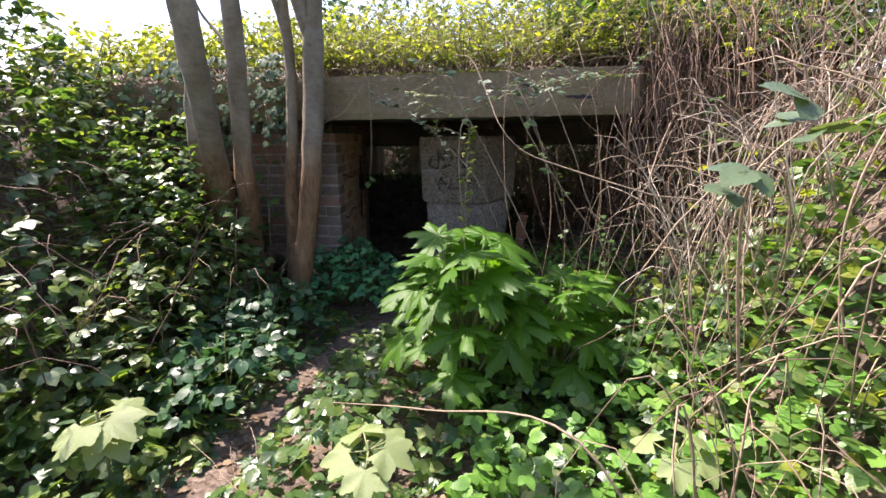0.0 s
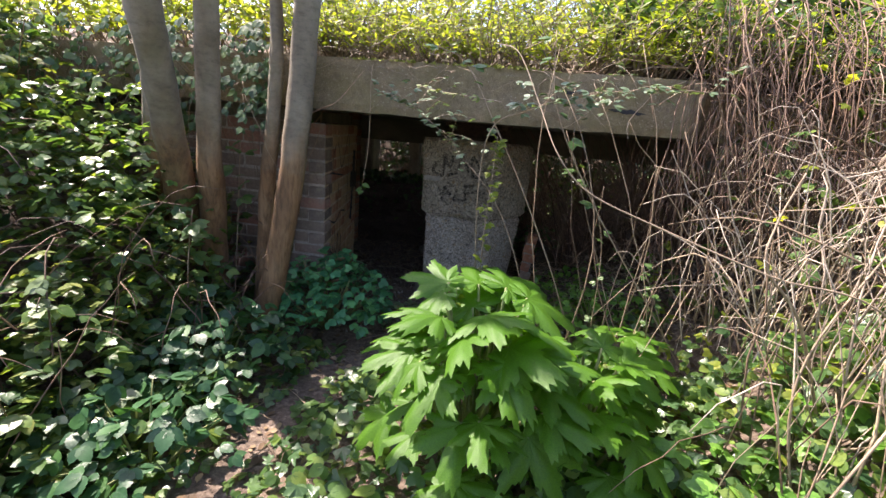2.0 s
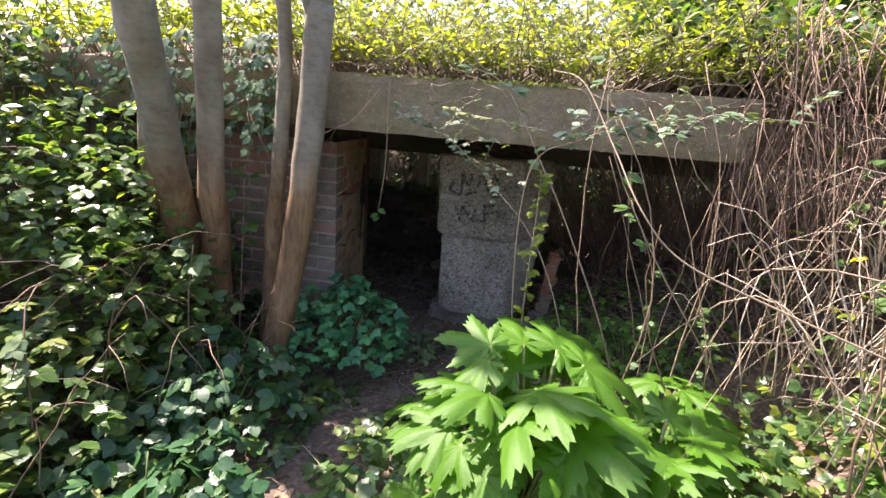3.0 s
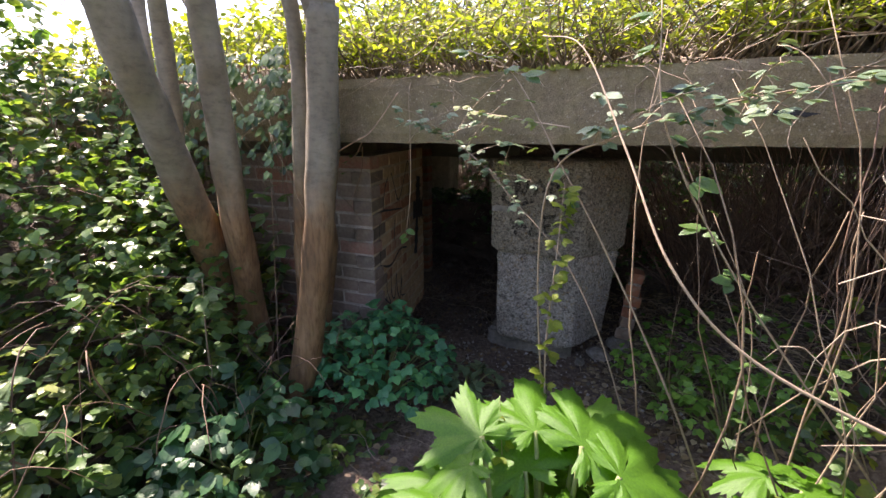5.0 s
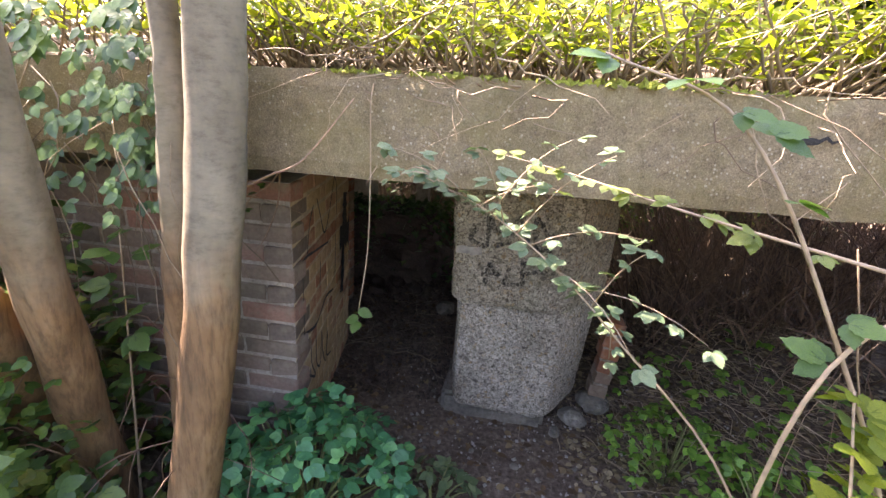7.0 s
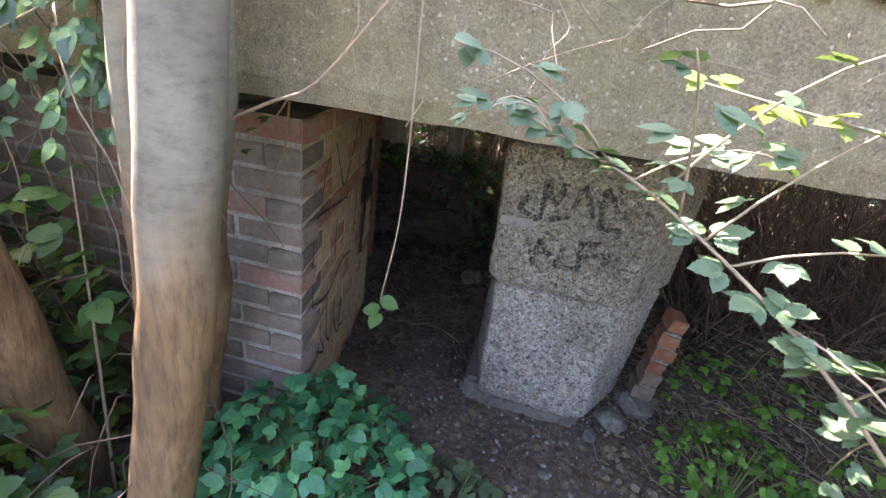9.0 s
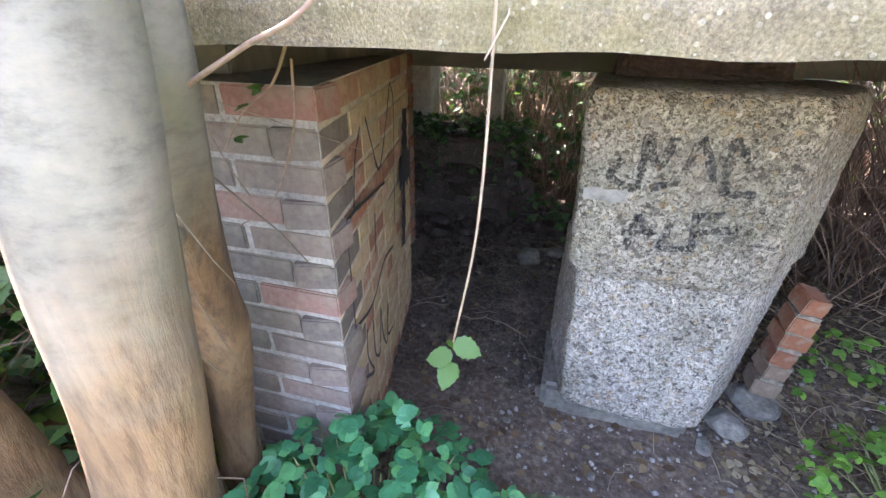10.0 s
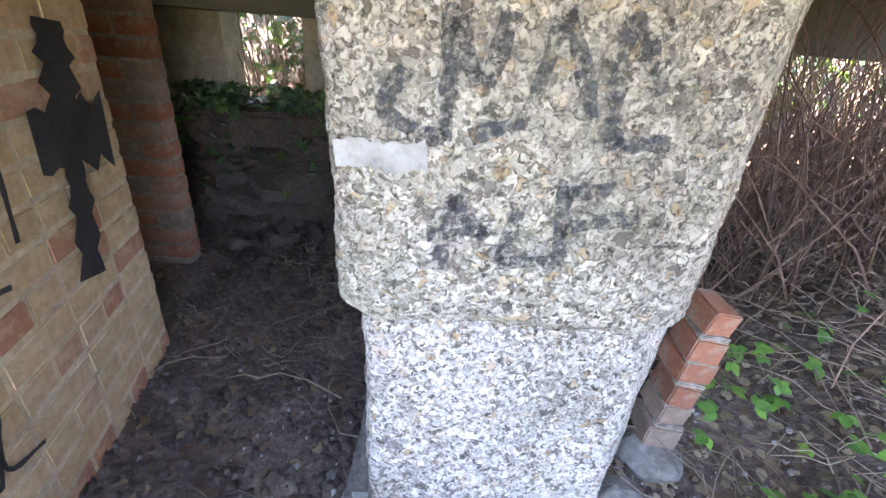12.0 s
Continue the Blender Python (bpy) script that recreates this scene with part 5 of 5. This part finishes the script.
def clods(n, seed, x0, x1, y0, y1, lo, hi, material, label):
    rng = np.random.default_rng(seed)
    p = np.array([(x, y, ground_height(x, y) + 0.004) for x, y in zip(rng.uniform(x0, x1, n), rng.uniform(y0, y1, n))])
    ob = leaf_cloud("rubble", _clod, p, rng.normal(0, 1, (n, 3)), rng.normal(0, 1, (n, 3)), lo + (hi - lo) * rng.uniform(0, 1, n) ** 3, material)
    return tagged(ob, label, "rubble", kind="stuff")


# dark clods spread over the floor to carry the roof's shade as colour
clods(6500, 91, -1.1, 0.6, 3.85, 6.0, 0.008, 0.055, SHADED_EARTH, "clods of earth coloured dark for the shade on the shelter floor")
clods(260, 92, -1.0, 1.0, 3.2, 6.0, 0.008, 0.04, RUBBLE, "small grey stones scattered on the soil")
clods(420, 93, -1.5, -0.3, 5.2, 5.9, 0.04, 0.2, SHADED_EARTH, "heaped earth coloured dark for the shade below the ledge")
canes("floor_twigs", 200, 94, lambda r: on_ground(r.uniform(-1.0, 0.6), r.uniform(4.2, 5.9), 0.015), lambda r: (r.uniform(-0.3, 0.3), r.uniform(-0.2, 0.2), r.uniform(0, 0.04)), (0.001, 0.003), TWIG, "thin pale twigs and straw on the shelter floor", 0.02, 4)
canes("dry_stems", 420, 95, lambda r: on_ground(r.uniform(0.62, 1.7), r.uniform(3.2, 4.9), 0.01), lambda r: (r.uniform(-0.35, 0.35), r.uniform(-0.3, 0.3), r.uniform(0, 0.12)), (0.001, 0.003), CANE, "pale dry stems over leaf litter beside the pier", 0.05, 4)
clods(900, 98, -0.6, 1.2, 3.0, 4.3, 0.006, 0.03, PALE_PATCH, "pale pebbles trodden into the soil before the pier")
# paler copy of the dead leaves, side opening's light put into the colour
LIT_LITTER = leaf_material("lit_litter", (0.12, 0.085, 0.055), (0.24, 0.18, 0.12), (0.42, 0.34, 0.24), 0.15, 0.7)
litter("leaf_litter", 4200, 96, lambda r: (r.uniform(0.35, 1.9), r.uniform(2.9, 5.2)), LIT_LITTER, 0.015, 0.045, "brown dead leaves under the side opening, coloured paler for its light")
growth("bramble_thicket", 1500, 97, left_area, lambda x, y: left_height(x, y) * 1.05, TRI_SERRATE, GREYED, 0.06, 0.13, "greyish bramble leaves catching the light", 1.2)


def build_ledge():
    root = new("concrete_ledge")
    root.location = (-1.0, 5.75, ground_height(-1.0, 5.75))
    tagged(root, "broken dark concrete ledge with ivy and rubble inside the shelter", "ledge")
    # top and heap take the shade-darkened earth colour to stay dim
    part("top", roughen(box_bm(-0.55, 0.3, -0.25, 0.3, 0.44, 0.62, 0.02, 6), 0.06, 5, 1), SHADED_EARTH, root)
    part("rubble", roughen(box_bm(-0.6, 0.42, -0.3, 0.3, -0.15, 0.46, 0.1, 6), 0.13, 6, 2), SHADED_EARTH, root, "heap of dark earth and rubble under the ledge")
    rng = np.random.default_rng(8)
    n = 900
    p = np.stack([rng.uniform(-0.58, 0.45, n), rng.uniform(-0.36, 0.32, n), 0.7 - 0.55 * rng.uniform(0, 1, n) ** 2], 1)
    ways, up = random_ways(n, rng, 0.5)
    leaf_cloud("ivy", IVY, p, ways, up, rng.uniform(0.03, 0.07, n), BRAMBLE_DARK, root, "dark ivy leaves")["kind"] = "stuff"
    return root


build_ledge()
growth("back_growth", 500, 74, lambda r: (r.uniform(-1.2, 0.6), r.uniform(6.1, 6.9)), lambda x, y: 0.35 + 0.5 * lumpy(x, y), TRI_SERRATE, BRAMBLE_DARK, 0.05, 0.12, "green plants growing at the rear opening")
growth("back_growth", 260, 75, lambda r: (r.uniform(-0.6, 0.9), r.uniform(5.2, 6.2)), lambda x, y: 0.12 + 0.22 * lumpy(x, y), TRI_SERRATE, BRAMBLE_DARK, 0.05, 0.1, "low plants creeping over the shelter floor")
tagged(part("concrete_post", roughen(box_bm(-0.96, -0.84, 6.1, 6.24, -0.4, 1.335, 0.01, 3), 0.006, 8, 2), PLASTER), "pale square concrete post at the rear opening", "post", kind="structure")


growth("undergrowth", 900, 98, lambda r: (r.uniform(0.35, 1.7), r.uniform(0.75, 2.1)), lambda x, y: 0.12 + 0.25 * lumpy(x, y, 2.6, 3.0), TRI_SERRATE, HERB, 0.05, 0.11, "low fresh green plants below the canes", 1.2)
growth("undergrowth", 130, 99, lambda r: (r.uniform(0.62, 1.5), r.uniform(3.2, 4.4)), lambda x, y: 0.06 + 0.2 * lumpy(x, y, 3.0, 5.0), TRI_SERRATE, HERB, 0.04, 0.09, "green seedlings coming up through dry stems", 1.2)
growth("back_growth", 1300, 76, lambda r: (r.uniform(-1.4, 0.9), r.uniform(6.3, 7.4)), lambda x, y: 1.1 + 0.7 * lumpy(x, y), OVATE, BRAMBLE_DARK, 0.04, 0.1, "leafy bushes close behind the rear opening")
canes("back_canes", 240, 77, lambda r: on_ground(r.uniform(-1.4, 0.9), r.uniform(6.15, 6.9), 0), lambda r: (r.uniform(-0.4, 0.4), r.uniform(-0.1, 0.3), r.uniform(0.3, 1.4)), (0.002, 0.006), CANE_DARK, "brown twigs crossing the rear opening")
canes("dead_canes", 620, 60, lambda r: on_ground(r.uniform(1.7, 4.0), r.uniform(0.9, 3.6), r.uniform(0, 0.4)), lambda r: (r.uniform(-0.6, 0.5), r.uniform(-0.5, 0.4), r.uniform(-0.15, 0.5)), (0.0015, 0.004), CANE_DARK, "brown tangle of dead canes high on the bank", 0.4)
canes("dead_canes", 180, 65, lambda r: on_ground(r.uniform(1.3, 3.6), r.uniform(0.7, 3.0), r.uniform(0, 0.4)), lambda r: (r.uniform(-0.7, 0.6), r.uniform(-0.5, 0.4), r.uniform(-0.2, 0.35)), (0.0015, 0.0045), CANE, "straw-coloured dead canes lying over the bank", 0.4)
canes("path_stems", 70, 59, lambda r: on_ground(r.uniform(-0.9, 0.1), r.uniform(0.5, 3.0), 0.01), lambda r: (r.uniform(-0.4, 0.4), r.uniform(-0.3, 0.3), r.uniform(0, 0.08)), (0.001, 0.0025), CANE, "dry stems lying across the path", 0.04, 4)


# ---- bricks of the front wall and jamb ----
def build_bricks():
    shapes = {}

    def shape(key, w, d, mat):
        if (key, mat.name) not in shapes:
            bm = brick_bm(w, d, 0.0655, len(shapes) * 2.3)
            me = bpy.data.meshes.new("brick")
            bm.to_mesh(me)
            bm.free()
            me.materials.append(mat)
            shapes[(key, mat.name)] = me
        return shapes[(key, mat.name)]

    rng = random.Random(4)
    for c in range(COURSES):
        z = FIRST_Z + COURSE * (c + 0.5)
        even = c % 2 == 0
        x = CORNER_X if even else CORNER_X - 0.1125
        while x > -2.1:
            ob = new("brick", shape("s%d" % rng.randrange(3), 0.215, 0.1025, BRICK_FRONT))
            ob.parent = wall_front
            ob.location = (x - 0.1075 + rng.uniform(-0.002, 0.002), BRICK_Y + 0.05125 + rng.uniform(-0.003, 0.003), z + rng.uniform(-0.001, 0.001))
            x -= 0.225
        along = 0.1125 if even else 0.004
        first = True
        while along < JAMB_LONG - 0.02:
            length = min(0.215 if even or first else 0.1025, JAMB_LONG - along)
            ob = new("brick", shape("j%d" % round(length * 100), 0.1025, length, BRICK_FRONT if first and not even else BRICK_JAMB))
            ob.parent = wall_front
            ob.location = jamb_point(along + length / 2, -0.05125 + rng.uniform(-0.002, 0.002), z + rng.uniform(-0.001, 0.001))
            ob.rotation_euler = (0, 0, JAMB_TURN)
            along += length + 0.01
            first = False

    for c in range(22):
        z = -0.36 + COURSE * (c + 0.5)
        x = -1.235 if c % 2 == 0 else -1.235 - 0.1125
        if c % 2:
            ob = new("brick", shape("h", 0.1025, 0.1025, BRICK_OLD))
            ob.parent = wall_inner
            ob.location = (-1.235 - 0.05, 5.05, z)
        while x > -1.6:
            ob = new("brick", shape("r%d" % rng.randrange(3), 0.215, 0.1025, BRICK_OLD))
            ob.parent = wall_inner
            ob.location = (x - 0.1075, 5.05 + rng.uniform(-0.003, 0.003), z)
            x -= 0.225


build_bricks()
